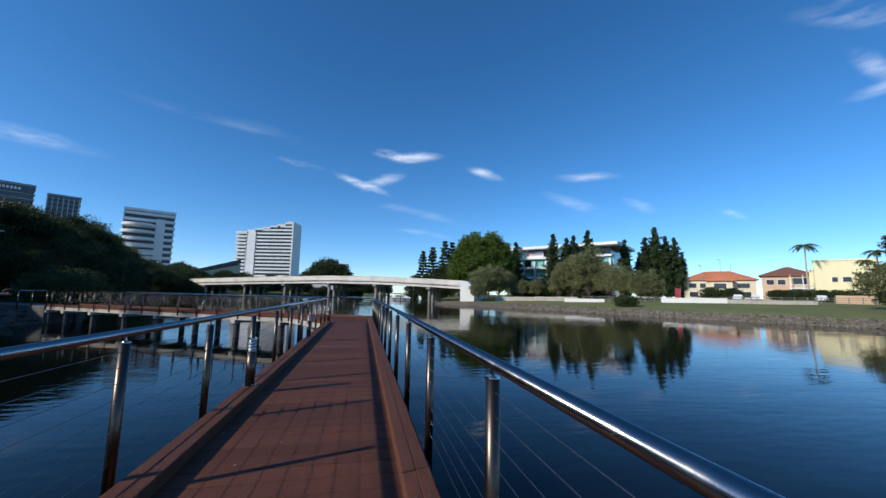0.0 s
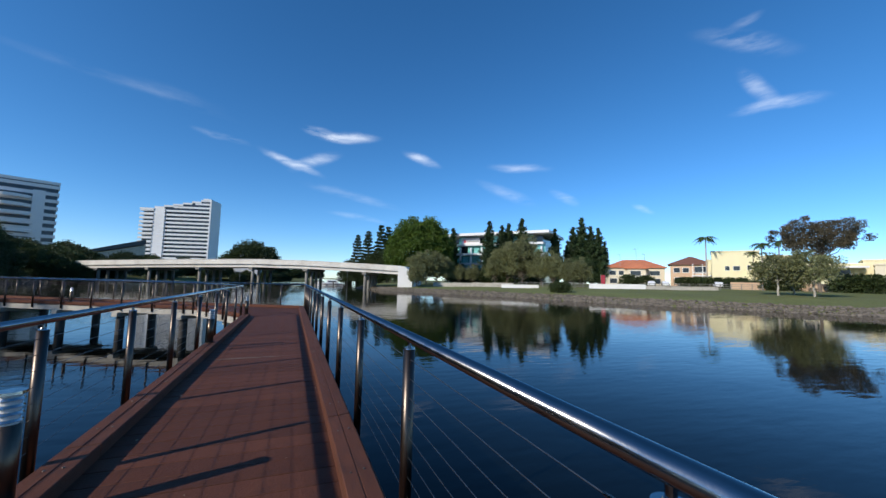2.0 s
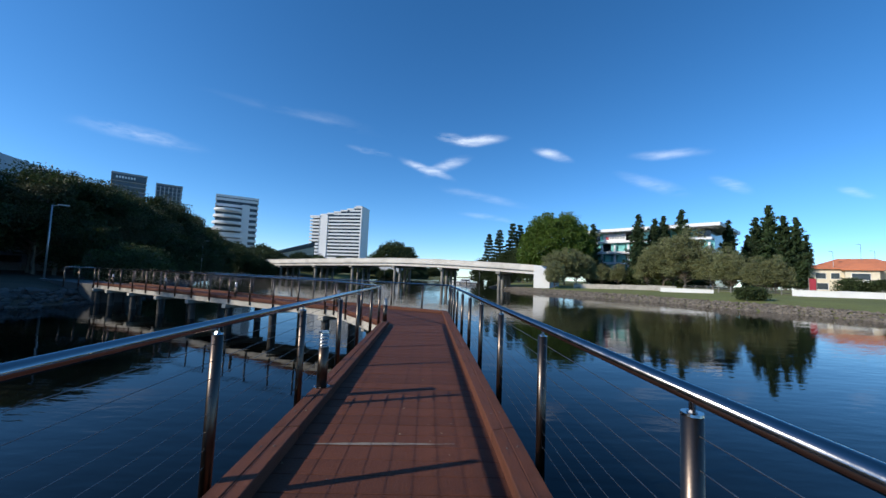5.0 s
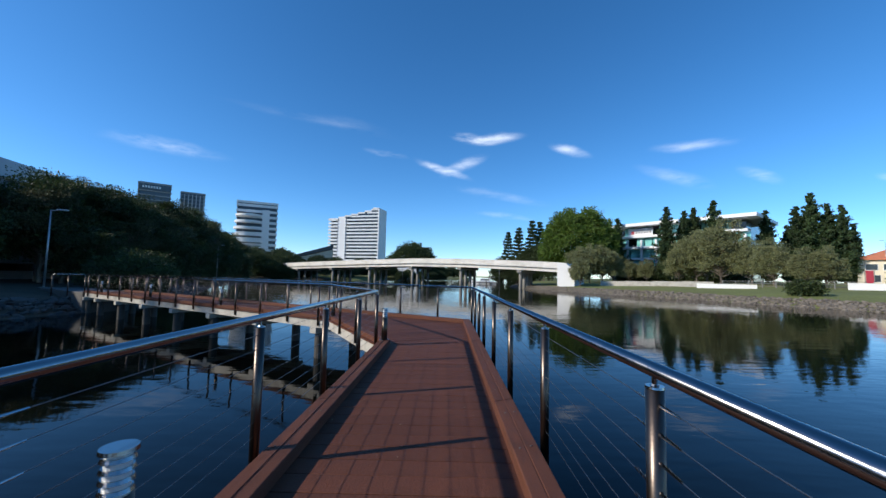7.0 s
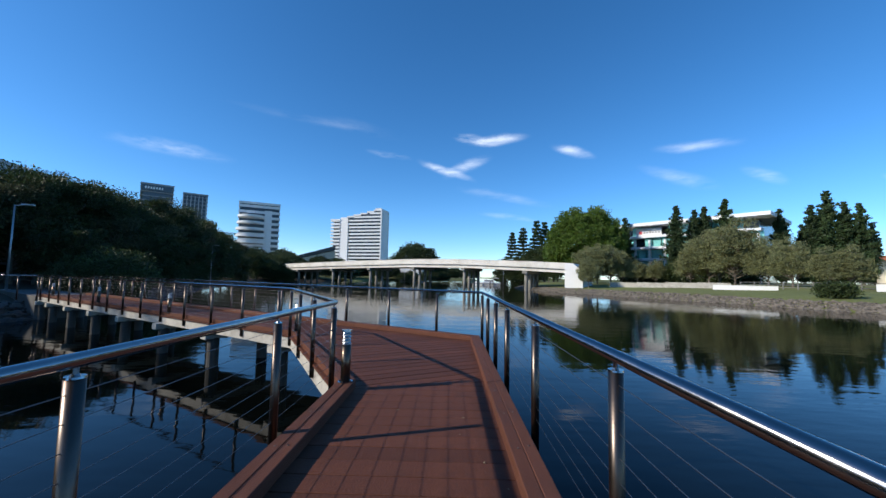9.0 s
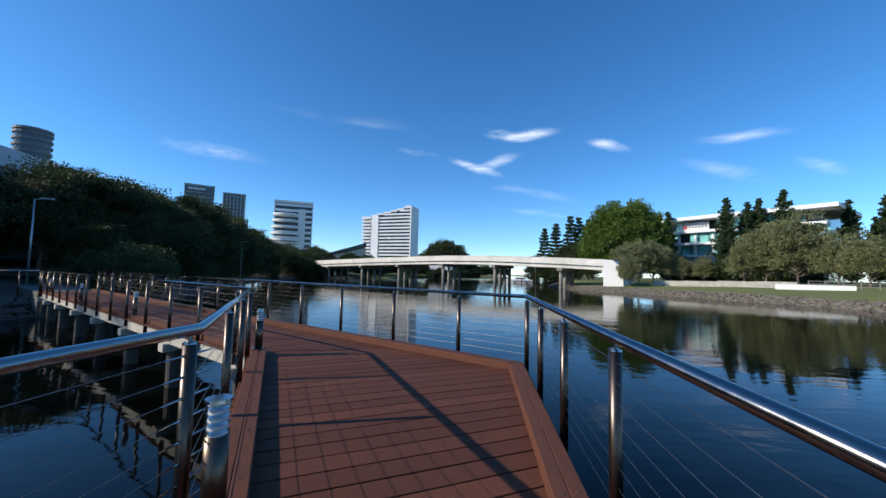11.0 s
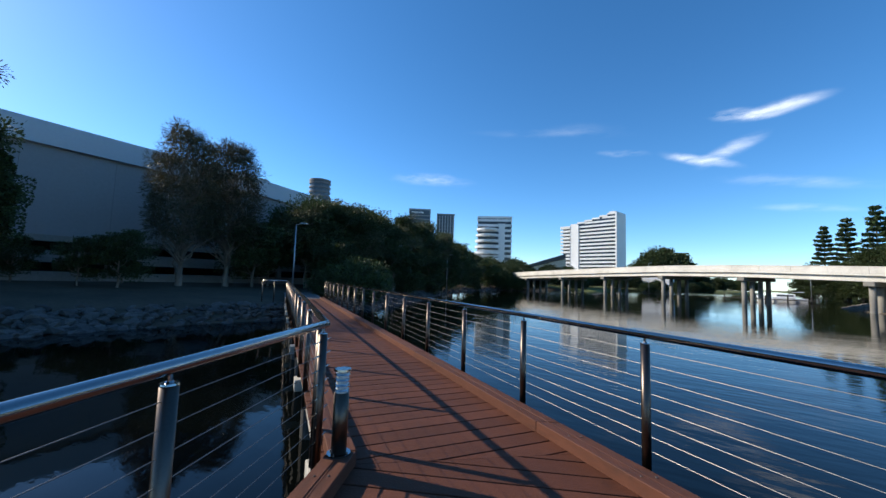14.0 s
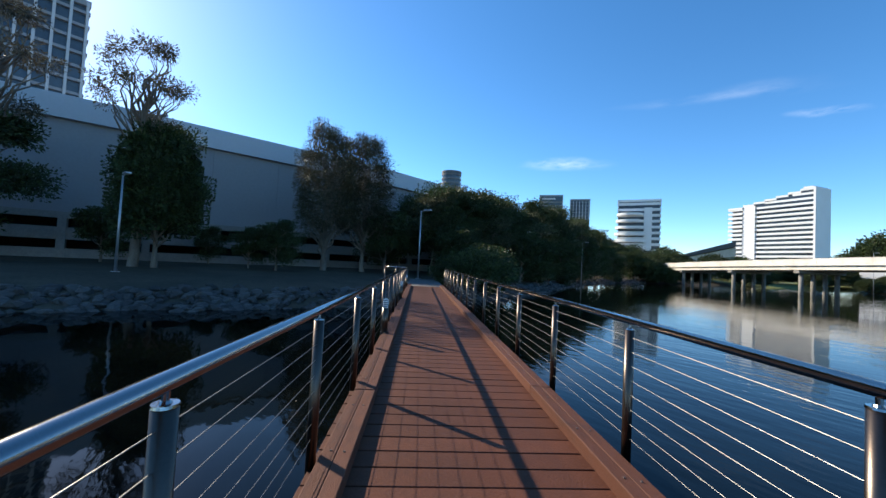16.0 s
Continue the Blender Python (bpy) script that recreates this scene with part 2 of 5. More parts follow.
def leaf_material(name, color, vary=0.45, warm=0.12):
    m, n, l, b = nodes_of(name)
    rnd = n.new("ShaderNodeNewGeometry").outputs["Random Per Island"]
    ramp = n.new("ShaderNodeValToRGB")
    c = Vector(color)
    ramp.color_ramp.elements[0].color = (*(c * (1 - vary)), 1)
    ramp.color_ramp.elements[1].color = (c[0] * (1 + vary + warm), c[1] * (1 + vary), c[2] * (1 + vary * 0.5), 1)
    l.new(rnd, ramp.inputs[0])
    tree = n.new("ShaderNodeHueSaturation")
    info = n.new("ShaderNodeObjectInfo")
    mr = n.new("ShaderNodeMapRange")
    mr.inputs[3].default_value, mr.inputs[4].default_value = 0.82, 1.18
    l.new(info.outputs["Random"], mr.inputs[0])
    l.new(mr.outputs[0], tree.inputs["Value"])
    l.new(ramp.outputs[0], tree.inputs["Color"])
    l.new(tree.outputs[0], b.inputs["Base Color"])
    b.inputs["Roughness"].default_value = 0.55
    b.inputs["Specular IOR Level"].default_value = 0.35
    trans = n.new("ShaderNodeBsdfTranslucent")
    l.new(tree.outputs[0], trans.inputs["Color"])
    mix = n.new("ShaderNodeMixShader")
    mix.inputs[0].default_value = 0.25
    l.new(b.outputs[0], mix.inputs[1])
    l.new(trans.outputs[0], mix.inputs[2])
    l.new(mix.outputs[0], n["Material Output"].inputs[0])
    return m


LEAF_DARK = leaf_material("dark_green_leaf", (0.040, 0.062, 0.022))
LEAF_FIG = leaf_material("bright_fig_leaf", (0.085, 0.145, 0.024))
LEAF_OLIVE = leaf_material("olive_leaf", (0.17, 0.19, 0.095))
LEAF_PAPER = leaf_material("paperbark_leaf", (0.075, 0.085, 0.042))
LEAF_CONIFER = leaf_material("conifer_needle", (0.04, 0.072, 0.028))
LEAF_SHE_OAK = leaf_material("she_oak_needle", (0.052, 0.05, 0.027))
LEAF_DRY = leaf_material("dry_brown_leaf", (0.085, 0.075, 0.052))
LEAF_PALM = leaf_material("palm_frond_leaf", (0.06, 0.10, 0.035))
EARTH = material("shaded_leaf_litter_earth", (0.085, 0.068, 0.048), 0.95, 0, 0.35, 0.5, 6.0, 0.4, (0.045, 0.04, 0.03), 0.6, spec=0.15)
GRASS = material("mown_grass", (0.15, 0.165, 0.055), 0.9, 0, 0.35, 0.12, 3.0, 0.3, (0.17, 0.145, 0.06), 0.6, spec=0.2)


def water_material():
    m, n, l, b = nodes_of("river_water")
    b.inputs["Base Color"].default_value = (0.0018, 0.0028, 0.0026, 1)
    b.inputs["Roughness"].default_value = 0.03
    b.inputs["IOR"].default_value = 1.33
    b.inputs["Specular IOR Level"].default_value = 0.24
    tc = n.new("ShaderNodeTexCoord")
    mp = n.new("ShaderNodeMapping")
    mp.inputs["Rotation"].default_value = (0, 0, radians(20))
    mp.inputs["Scale"].default_value = (0.55, 1.5, 1)
    l.new(tc.outputs["Object"], mp.inputs[0])
    fine = n.new("ShaderNodeTexNoise")
    fine.inputs["Scale"].default_value, fine.inputs["Detail"].default_value = 2.8, 3
    wide = n.new("ShaderNodeTexNoise")
    wide.inputs["Scale"].default_value, wide.inputs["Detail"].default_value = 0.35, 3
    patch = n.new("ShaderNodeTexNoise")
    patch.inputs["Scale"].default_value, patch.inputs["Detail"].default_value = 0.045, 4
    for t in (fine, wide, patch):
        l.new(mp.outputs[0], t.inputs["Vector"])
    pr = n.new("ShaderNodeMapRange")
    pr.inputs[1].default_value, pr.inputs[2].default_value = 0.42, 0.66
    pr.inputs[3].default_value, pr.inputs[4].default_value = 0.25, 1.0
    l.new(patch.outputs["Fac"], pr.inputs[0])
    mul = n.new("ShaderNodeMath")
    mul.operation = "MULTIPLY"
    l.new(fine.outputs["Fac"], mul.inputs[0])
    l.new(pr.outputs[0], mul.inputs[1])
    b1 = n.new("ShaderNodeBump")
    b1.inputs["Strength"].default_value, b1.inputs["Distance"].default_value = 0.6, 0.014
    l.new(mul.outputs[0], b1.inputs["Height"])
    b2 = n.new("ShaderNodeBump")
    b2.inputs["Strength"].default_value, b2.inputs["Distance"].default_value = 0.5, 0.03
    l.new(wide.outputs["Fac"], b2.inputs["Height"])
    l.new(b1.outputs[0], b2.inputs["Normal"])
    l.new(b2.outputs[0], b.inputs["Normal"])
    return m


WATER = water_material()


# ---- builders ----
def to_object(name, bm, mat, smooth=False):
    me = bpy.data.meshes.new(name)
    bm.to_mesh(me)
    bm.free()
    me.materials.append(mat)
    if smooth:
        for p in me.polygons:
            p.use_smooth = True
    return new(name, me)


def part(name, bm, mat, parent, label="", smooth=False):
    """One mesh object under a thing or a part."""
    ob = to_object(name, bm, mat, smooth)
    ob.parent = parent
    return tagged(ob, label)


def piece(name, me, parent, m=None):
    ob = new(name, me)
    ob.parent = parent
    if m is not None:
        ob.matrix_basis = m
    return ob


def thing(name, label, category, m=None, group="", kind=""):
    ob = new(name)
    if m is not None:
        ob.matrix_basis = m
    return tagged(ob, label, category, group, kind)


def box(bm, x0, x1, y0, y1, z0, z1, bevel=0.0, m=None):
    r = bmesh.ops.create_cube(bm, size=1)["verts"]
    bmesh.ops.scale(bm, vec=(x1 - x0, y1 - y0, z1 - z0), verts=r)
    bmesh.ops.translate(bm, vec=((x0 + x1) / 2, (y0 + y1) / 2, (z0 + z1) / 2), verts=r)
    if bevel:
        edges = list({e for v in r for e in v.link_edges})
        res = bmesh.ops.bevel(bm, geom=edges, offset=bevel, segments=1, affect="EDGES")
        r = list({v for f in res["faces"] for v in f.verts} | {v for v in r if v.is_valid})
    if m is not None:
        bmesh.ops.transform(bm, matrix=m, verts=r)
    return bm


def a_box(*a, **k):
    return box(bmesh.new(), *a, **k)


def tube(bm, p, q, r0, r1=None, seg=12, caps=True):
    """A straight round bar from p to q."""
    p, q = Vector(p), Vector(q)
    m = Matrix.Translation((p + q) / 2) @ (q - p).to_track_quat("Z", "Y").to_matrix().to_4x4()
    bmesh.ops.create_cone(bm, cap_ends=caps, segments=seg, radius1=r0, radius2=r0 if r1 is None else r1, depth=(q - p).length, matrix=m)
    return bm


def sweep(bm, points, r, seg=12):
    """A round bar along a bent line, mitred at its corners."""
    pts = [Vector(p) for p in points]
    rings = []
    for i, p in enumerate(pts):
        a = (p - pts[i - 1]).normalized() if i else (pts[1] - p).normalized()
        b = (pts[i + 1] - p).normalized() if i < len(pts) - 1 else a
        t = (a + b).normalized()
        k = 1 / max(0.5, a.dot(t))
        side = Vector((0, 0, 1)).cross(t).normalized()
        up = t.cross(side).normalized()
        rings.append([bm.verts.new(p + side * math.cos(6.28318 * j / seg) * r * k + up * math.sin(6.28318 * j / seg) * r) for j in range(seg)])
    for a, b in zip(rings, rings[1:]):
        for j in range(seg):
            bm.faces.new((a[j], a[(j + 1) % seg], b[(j + 1) % seg], b[j]))
    bm.faces.new(rings[0][::-1])
    bm.faces.new(rings[-1])
    return bm


def prism(bm, poly, z0, z1):
    """An upright prism over a polygon of (x, y), counter-clockwise."""
    lo = [bm.verts.new((x, y, z0)) for x, y in poly]
    hi = [bm.verts.new((x, y, z1)) for x, y in poly]
    n = len(poly)
    bm.faces.new(lo[::-1])
    bm.faces.new(hi)
    for i in range(n):
        bm.faces.new((lo[i], lo[(i + 1) % n], hi[(i + 1) % n], hi[i]))
    return bm


def clip(poly, p, n):
    """The part of a convex polygon on the side of p to which n points."""
    out = []
    for i, a in enumerate(poly):
        b = poly[(i + 1) % len(poly)]
        da = (a[0] - p[0]) * n[0] + (a[1] - p[1]) * n[1]
        db = (b[0] - p[0]) * n[0] + (b[1] - p[1]) * n[1]
        if da >= 0:
            out.append(a)
        if da * db < 0:
            t = da / (da - db)
            out.append((a[0] + t * (b[0] - a[0]), a[1] + t * (b[1] - a[1])))
    return out


# ---- the ground and the river ----
WATER_Z = -1.2
RIGHT_BANK = ((130, -45), (100, -5), (70, 14), (54.5, 27.5), (48, 36.3), (42, 45.5), (37, 57), (31.5, 69.5), (25.5, 82), (19.5, 94.5), (17, 105), (18, 122), (28, 150), (40, 200), (62, 300), (90, 600), (150, 2500))
LEFT_BANK = ((-40, -300), (-24, -60), (-22.8, 23), (-22.2, 28), (-21.9, 34), (-21.4, 39), (-23, 45), (-28, 57), (-36, 72), (-44, 88), (-51, 110), (-53, 140), (-46, 175), (-18, 225), (10, 290), (30, 500), (60, 2500))


def smooth_line(pts, n=4):
    out = []
    for i in range(len(pts) - 1):
        p0, p1, p2, p3 = (Vector(pts[max(0, min(len(pts) - 1, i + k))]) for k in (-1, 0, 1, 2))
        for j in range(n):
            t = j / n
            out.append(0.5 * ((2 * p1) + (p2 - p0) * t + (2 * p0 - 5 * p1 + 4 * p2 - p3) * t * t + (3 * p1 - p0 - 3 * p2 + p3) * t ** 3))
    out.append(Vector(pts[-1]))
    return np.array([(v[0], v[1]) for v in out])


RB, LB = smooth_line(RIGHT_BANK), smooth_line(LEFT_BANK)


def away(xy, line, sign):
    """Signed distance from a bank's waterline; positive on the land."""
    best = np.full(len(xy), 1e9)
    side = np.sign(xy[:, 0] - np.interp(xy[:, 1], line[:, 1], line[:, 0]))
    for a, b in zip(line, line[1:]):
        d = b - a
        t = np.clip(((xy - a) @ d) / (d @ d), 0, 1)
        q = xy - (a + t[:, None] * d)
        dist = np.hypot(q[:, 0], q[:, 1])
        best = np.minimum(best, dist)
    return best * side * sign


def land_height(xy):
    xy = np.asarray(xy, float)
    r, l = away(xy, RB, 1), away(xy, LB, -1)
    right = np.interp(r, [-4, 0, 2.4, 4, 9, 18, 40, 70, 400], [-2.4, -1.22, -0.45, -0.32, 0.0, 0.3, 0.8, 1.3, 2.0])
    left = np.interp(l, [-4, 0, 2.2, 5, 12, 30, 70, 400], [-2.4, -1.22, -0.5, -0.2, 0.1, 0.3, 0.8, 1.5])
    z = np.where(r > -4, right, np.where(l > -4, left, -2.4))
    bumps = np.sin(xy[:, 0] * 0.31 + 1.3) * np.sin(xy[:, 1] * 0.23) * 0.05
    return z + np.where(z > -1.0, bumps, 0)


def axis(fine0, fine1, step, far):
    v = list(np.arange(fine0, fine1 + 0.01, step))
    s, k = step, v[-1]
    while k < far:
        s *= 1.35
        k += s
        v.append(min(k, far))
    s, k, low = step, v[0], []
    while k > -far:
        s *= 1.35
        k -= s
        low.append(max(k, -far))
    return np.array(low[::-1] + v)


gx, gy = axis(-60, 75, 1.25, 3000), axis(-10, 150, 1.6, 3000)
G = np.stack(np.meshgrid(gx, gy), -1).reshape(-1, 2)
GZ = land_height(G)
nx, ny = len(gx), len(gy)
ids = np.arange(nx * ny).reshape(ny, nx)
quads = np.stack([ids[:-1, :-1], ids[:-1, 1:], ids[1:, 1:], ids[1:, :-1]], -1).reshape(-1, 4)
me = bpy.data.meshes.new("ground")
me.from_pydata(np.column_stack([G, GZ]).tolist(), [], quads.tolist())
me.materials.append(GRASS)
me.materials.append(EARTH)
for p in me.polygons:
    p.use_smooth = True
    p.material_index = int(p.center.x < 0 and -60 < p.center.y < 170)
ground = tagged(new("ground", me), "mown grass bank and bare shaded earth sloping to the river", "ground", kind="structure")


def ground_z(x, y):
    return float(land_height(np.array([[x, y]]))[0])


bm = bmesh.new()
bmesh.ops.create_grid(bm, x_segments=2, y_segments=2, size=3000)
bmesh.ops.translate(bm, vec=(0, 0, WATER_Z), verts=bm.verts)
tagged(to_object("water", bm, WATER), "calm dark river water with faint ripples", "water", kind="structure")


# ---- rock armour along both banks ----
def rock_mesh(bm, c, s, rng):
    r = bmesh.ops.create_icosphere(bm, subdivisions=1, radius=s)["verts"]
    sx, sy, sz = rng.uniform(0.7, 1.3), rng.uniform(0.7, 1.2), rng.uniform(0.5, 0.8)
    for v in r:
        k = rng.uniform(0.75, 1.2)
        v.co = Vector((v.co.x * sx * k, v.co.y * sy * k, v.co.z * sz * k))
    bmesh.ops.transform(bm, matrix=pose(*c, rng.uniform(-25, 25), rng.uniform(-25, 25), rng.uniform(0, 360)), verts=r)


def rock_base(seed):
    rng = random.Random(seed)
    bm = bmesh.new()
    rock_mesh(bm, (0, 0, 0), 1.0, rng)
    vs = np.array([v.co[:] for v in bm.verts])
    fs = np.array([[v.index for v in f.verts] for f in bm.faces])
    bm.free()
    return vs, fs


ROCKS = [rock_base(s) for s in range(8)]


def rock_field(name, line, sign, count, size, y0, y1, across, label, seed, mat=None):
    rng = np.random.default_rng(seed)
    seg = [(a, b) for a, b in zip(line, line[1:]) if y0 < (a[1] + b[1]) / 2 < y1]
    lens = np.array([np.hypot(*(b - a)) for a, b in seg])
    pick = rng.choice(len(seg), size=count, p=lens / lens.sum())
    vs, fs, base = [], [], 0
    for i in pick:
        a, b = seg[i]
        d = (b - a) / np.hypot(*(b - a))
        nrm = np.array([-d[1], d[0]]) * sign
        q = a + (b - a) * rng.random() + nrm * rng.uniform(*across)
        z = ground_z(q[0], q[1])
        s = size * rng.uniform(0.55, 1.5)
        v, f = ROCKS[rng.integers(8)]
        t = rng.uniform(0, 6.28)
        R = np.array([[math.cos(t), -math.sin(t), 0], [math.sin(t), math.cos(t), 0], [0, 0, 1]])
        vs.append(v @ R.T * s + np.array([q[0], q[1], z + s * 0.12]))
        fs.append(f + base)
        base += len(v)
    me = bpy.data.meshes.new(name)
    me.from_pydata(np.concatenate(vs).tolist(), [], np.concatenate(fs).tolist())
    me.materials.append(mat or STONE)
    return tagged(new(name, me), label, "rocks", kind="stuff")


rock_field("rock_armour", RB, -1, 11000, 0.165, 5, 135, (-0.4, 2.4), "grey basalt boulders armouring the grassy river bank", 3)
# left bank rocks: the shade there is put into their colour
rock_field("rock_armour", LB, 1, 2000, 0.28, 40, 150, (-0.4, 2.0), "boulders in a shade-darkened colour along the tree-lined bank", 4, STONE_SHADED)
rock_field("rock_armour", LB, 1, 1100, 0.24, 3, 40, (-0.3, 2.3), "boulders in a shade-darkened colour on the bank below the path", 5, STONE_SHADED)

# ---- boardwalk plan ----
XR, XL = 0.53, -1.56
A, B, C = Vector((XL, 24.35)), Vector((-3.67, 28.05)), Vector((XR, 28.07))
D2 = Vector((-0.8580, 0.5136))
N2 = Vector((0.5136, 0.8580))
E_IN = B + D2 * 20.5 + N2 * 0.06
E_OUT = C + D2 * ((E_IN - C).dot(D2))
Y0 = -7.0
KO, KW, KH = 0.06, 0.2, 0.10
boardwalk = thing("boardwalk", "red-brown boarded walkway over the river on dark piles", "boardwalk", kind="structure")

REGION1 = [(XL + 0.01, Y0), (XR - 0.01, Y0), (XR - 0.01, 24.85), (XL + 0.01, A.y)]
Q = B + Vector((math.sin(radians(45)), math.cos(radians(45)))) * 1.0
Q = B + (Q - B) * ((C - B).dot(N2) / (Q - B).dot(N2))
REGION2 = [(XL + 0.01, A.y), (XR - 0.01, 24.85), tuple(C), tuple(Q), tuple(B)]
REGION3 = [tuple(B), tuple(Q), tuple(E_OUT), tuple(E_IN)]


def boards(region, start, ahead, pitch, gap=0.007):
    """Boards laid across the line of walk, cut to the outline of their stretch."""
    a = Vector(ahead).normalized()
    vals = [(Vector(p) - Vector(start)).dot(a) for p in region]
    k = math.floor(min(vals) / pitch)
    while k * pitch < max(vals):
        p0 = Vector(start) + a * (k * pitch + gap / 2)
        p1 = Vector(start) + a * ((k + 1) * pitch - gap / 2)
        k += 1
        poly = clip(clip(region, p0, a), p1, -a)
        if len(poly) < 3:
            continue
        cx = sum(p[0] for p in poly) / len(poly)
        cy = sum(p[1] for p in poly) / len(poly)
        area = 0.5 * sum(poly[i][0] * poly[(i + 1) % len(poly)][1] - poly[(i + 1) % len(poly)][0] * poly[i][1] for i in range(len(poly)))
        if abs(area) < 0.004:
            continue
        if area < 0:
            poly = poly[::-1]
        bm = bmesh.new()
        loc = [(p[0] - cx, p[1] - cy) for p in poly]
        prism(bm, loc, -0.035, 0.0)
        top = [e for e in bm.edges if all(v.co.z > -0.001 for v in e.verts)]
        bmesh.ops.bevel(bm, geom=top, offset=0.003, segments=1, affect="EDGES")
        ob = part("board", bm, BOARD, boardwalk)
        ob.matrix_basis = pose(cx, cy, random.uniform(-0.0012, 0.0012), random.uniform(-0.05, 0.05), random.uniform(-0.04, 0.04), 0)


def mitre(points, i, off):
    """A point of a bent line, shifted to its left by off."""
    p = points[i]
    a = (p - points[i - 1]).normalized() if i else (points[1] - p).normalized()
    b = (points[i + 1] - p).normalized() if i < len(points) - 1 else a
    na, nb = Vector((-a.y, a.x)), Vector((-b.y, b.x))
    m = (na + nb).normalized()
    return p + m * (off / m.dot(na))


RIGHT_LINE = [Vector((XR, Y0)), C, E_OUT]
KNEE = B + D2 * 3.1 + N2 * 0.03
LEFT_LINE = [Vector((XL, Y0)), A, B, KNEE, E_IN]


def kerb_run(line, sign, joint):
    """Timber kerbs in lengths, two planks wide, with bolt heads."""
    bolt = bmesh.new()
    bmesh.ops.create_cone(bolt, cap_ends=True, segments=8, radius1=0.009, radius2=0.007, depth=0.006)
    bme = bpy.data.meshes.new("bolt")
    bolt.to_mesh(bme)
    bolt.free()
    bme.materials.append(BOLT)
    for i in range(len(line) - 1):
        o0, o1 = mitre(line, i, KO * sign), mitre(line, i + 1, KO * sign)
        i0, i1 = mitre(line, i, (KO + KW) * sign), mitre(line, i + 1, (KO + KW) * sign)
        d = (o1 - o0).normalized()
        length = (o1 - o0).length
        n = max(1, round(length / joint))
        for k in range(n):
            s0, s1 = k / n, (k + 1) / n
            g = 0.003 / length
            m0, m1 = (o0 + i0) / 2, (o1 + i1) / 2
            for lo, hi in (((o0, o1), (m0, m1)), ((m0, m1), (i0, i1))):
                e = 0.0015
                pts = [lo[0].lerp(lo[1], s0 + g), lo[0].lerp(lo[1], s1 - g), hi[0].lerp(hi[1], s1 - g), hi[0].lerp(hi[1], s0 + g)]
                if sign < 0:
                    pts = pts[::-1]
                c = sum(pts, Vector((0, 0))) / 4
                shrunk = [(p - c) * (1 - e) for p in pts]
                ang = math.atan2(d.y, d.x) - math.pi / 2
                R = Matrix.Rotation(-ang, 2)
                bm = prism(bmesh.new(), [tuple(R @ p) for p in shrunk], 0.002, KH)
                top = [ed for ed in bm.edges if all(v.co.z > KH - 0.001 for v in ed.verts)]
                bmesh.ops.bevel(bm, geom=top, offset=0.006, segments=1, affect="EDGES")
                ob = part("kerb", bm, KERB, boardwalk)
                ob.matrix_basis = Matrix.Translation((c.x, c.y, random.uniform(-0.002, 0.002))) @ Matrix.Rotation(ang, 4, "Z")
            nb = max(2, round(length / n / 0.75))
            for j in range(nb):
                s = s0 + (s1 - s0) * (j + 0.5) / nb
                for w in (0.28, 0.72):
                    p = o0.lerp(o1, s).lerp(i0.lerp(i1, s), w)
                    if p.y > 6:
                        piece("bolt", bme, boardwalk, Matrix.Translation((p.x, p.y, KH + 0.003)))


def fascia_run(line, sign):
    for i in range(len(line) - 1):
        a0, a1 = mitre(line, i, 0.03 * sign), mitre(line, i + 1, 0.03 * sign)
        b0, b1 = mitre(line, i, 0.15 * sign), mitre(line, i + 1, 0.15 * sign)
        pts = [a0, a1, b1, b0]
        if sign < 0:
            pts = pts[::-1]
        part("edge_beam", prism(bmesh.new(), [tuple(p) for p in pts], -0.27, -0.037), FASCIA, boardwalk, "weathered pale concrete edge beam")


def piles():
    pile = bmesh.new()
    tube(pile, (0, 0, -2.6), (0, 0, -0.42), 0.15, 0.15, 14)
    pme = bpy.data.meshes.new("pile")
    pile.to_mesh(pme)
    pile.free()
    pme.materials.append(PILE)
    cap = a_box(-1.0, 1.0, -0.14, 0.14, -0.45, -0.271, 0.01)
    cme = bpy.data.meshes.new("crosshead")
    cap.to_mesh(cme)
    cap.free()
    cme.materials.append(FASCIA)
    spots = []
    y = -5.0
    while y < 24:
        spots.append((Vector(((XL + XR) / 2, y)), 0.0))
        y += 3.1
    for s in (0.6, 3.6, 6.6, 9.6, 12.6, 15.6, 18.4, 20.2):
        spots.append((B + D2 * s + N2 * 0.97, math.atan2(N2.y, N2.x)))
    spots.append((Vector((-1.4, 26.6)), radians(29)))
    for c, ang in spots:
        m = Matrix.Translation((c.x, c.y, 0)) @ Matrix.Rotation(ang, 4, "Z")
        piece("crosshead", cme, boardwalk, m)
        for off in (-0.72, 0.72):
            piece("pile", pme, boardwalk, m @ Matrix.Translation((off, 0, 0)))


# ---- railings ----
RAIL_Z, RAIL_R = 1.018, 0.028


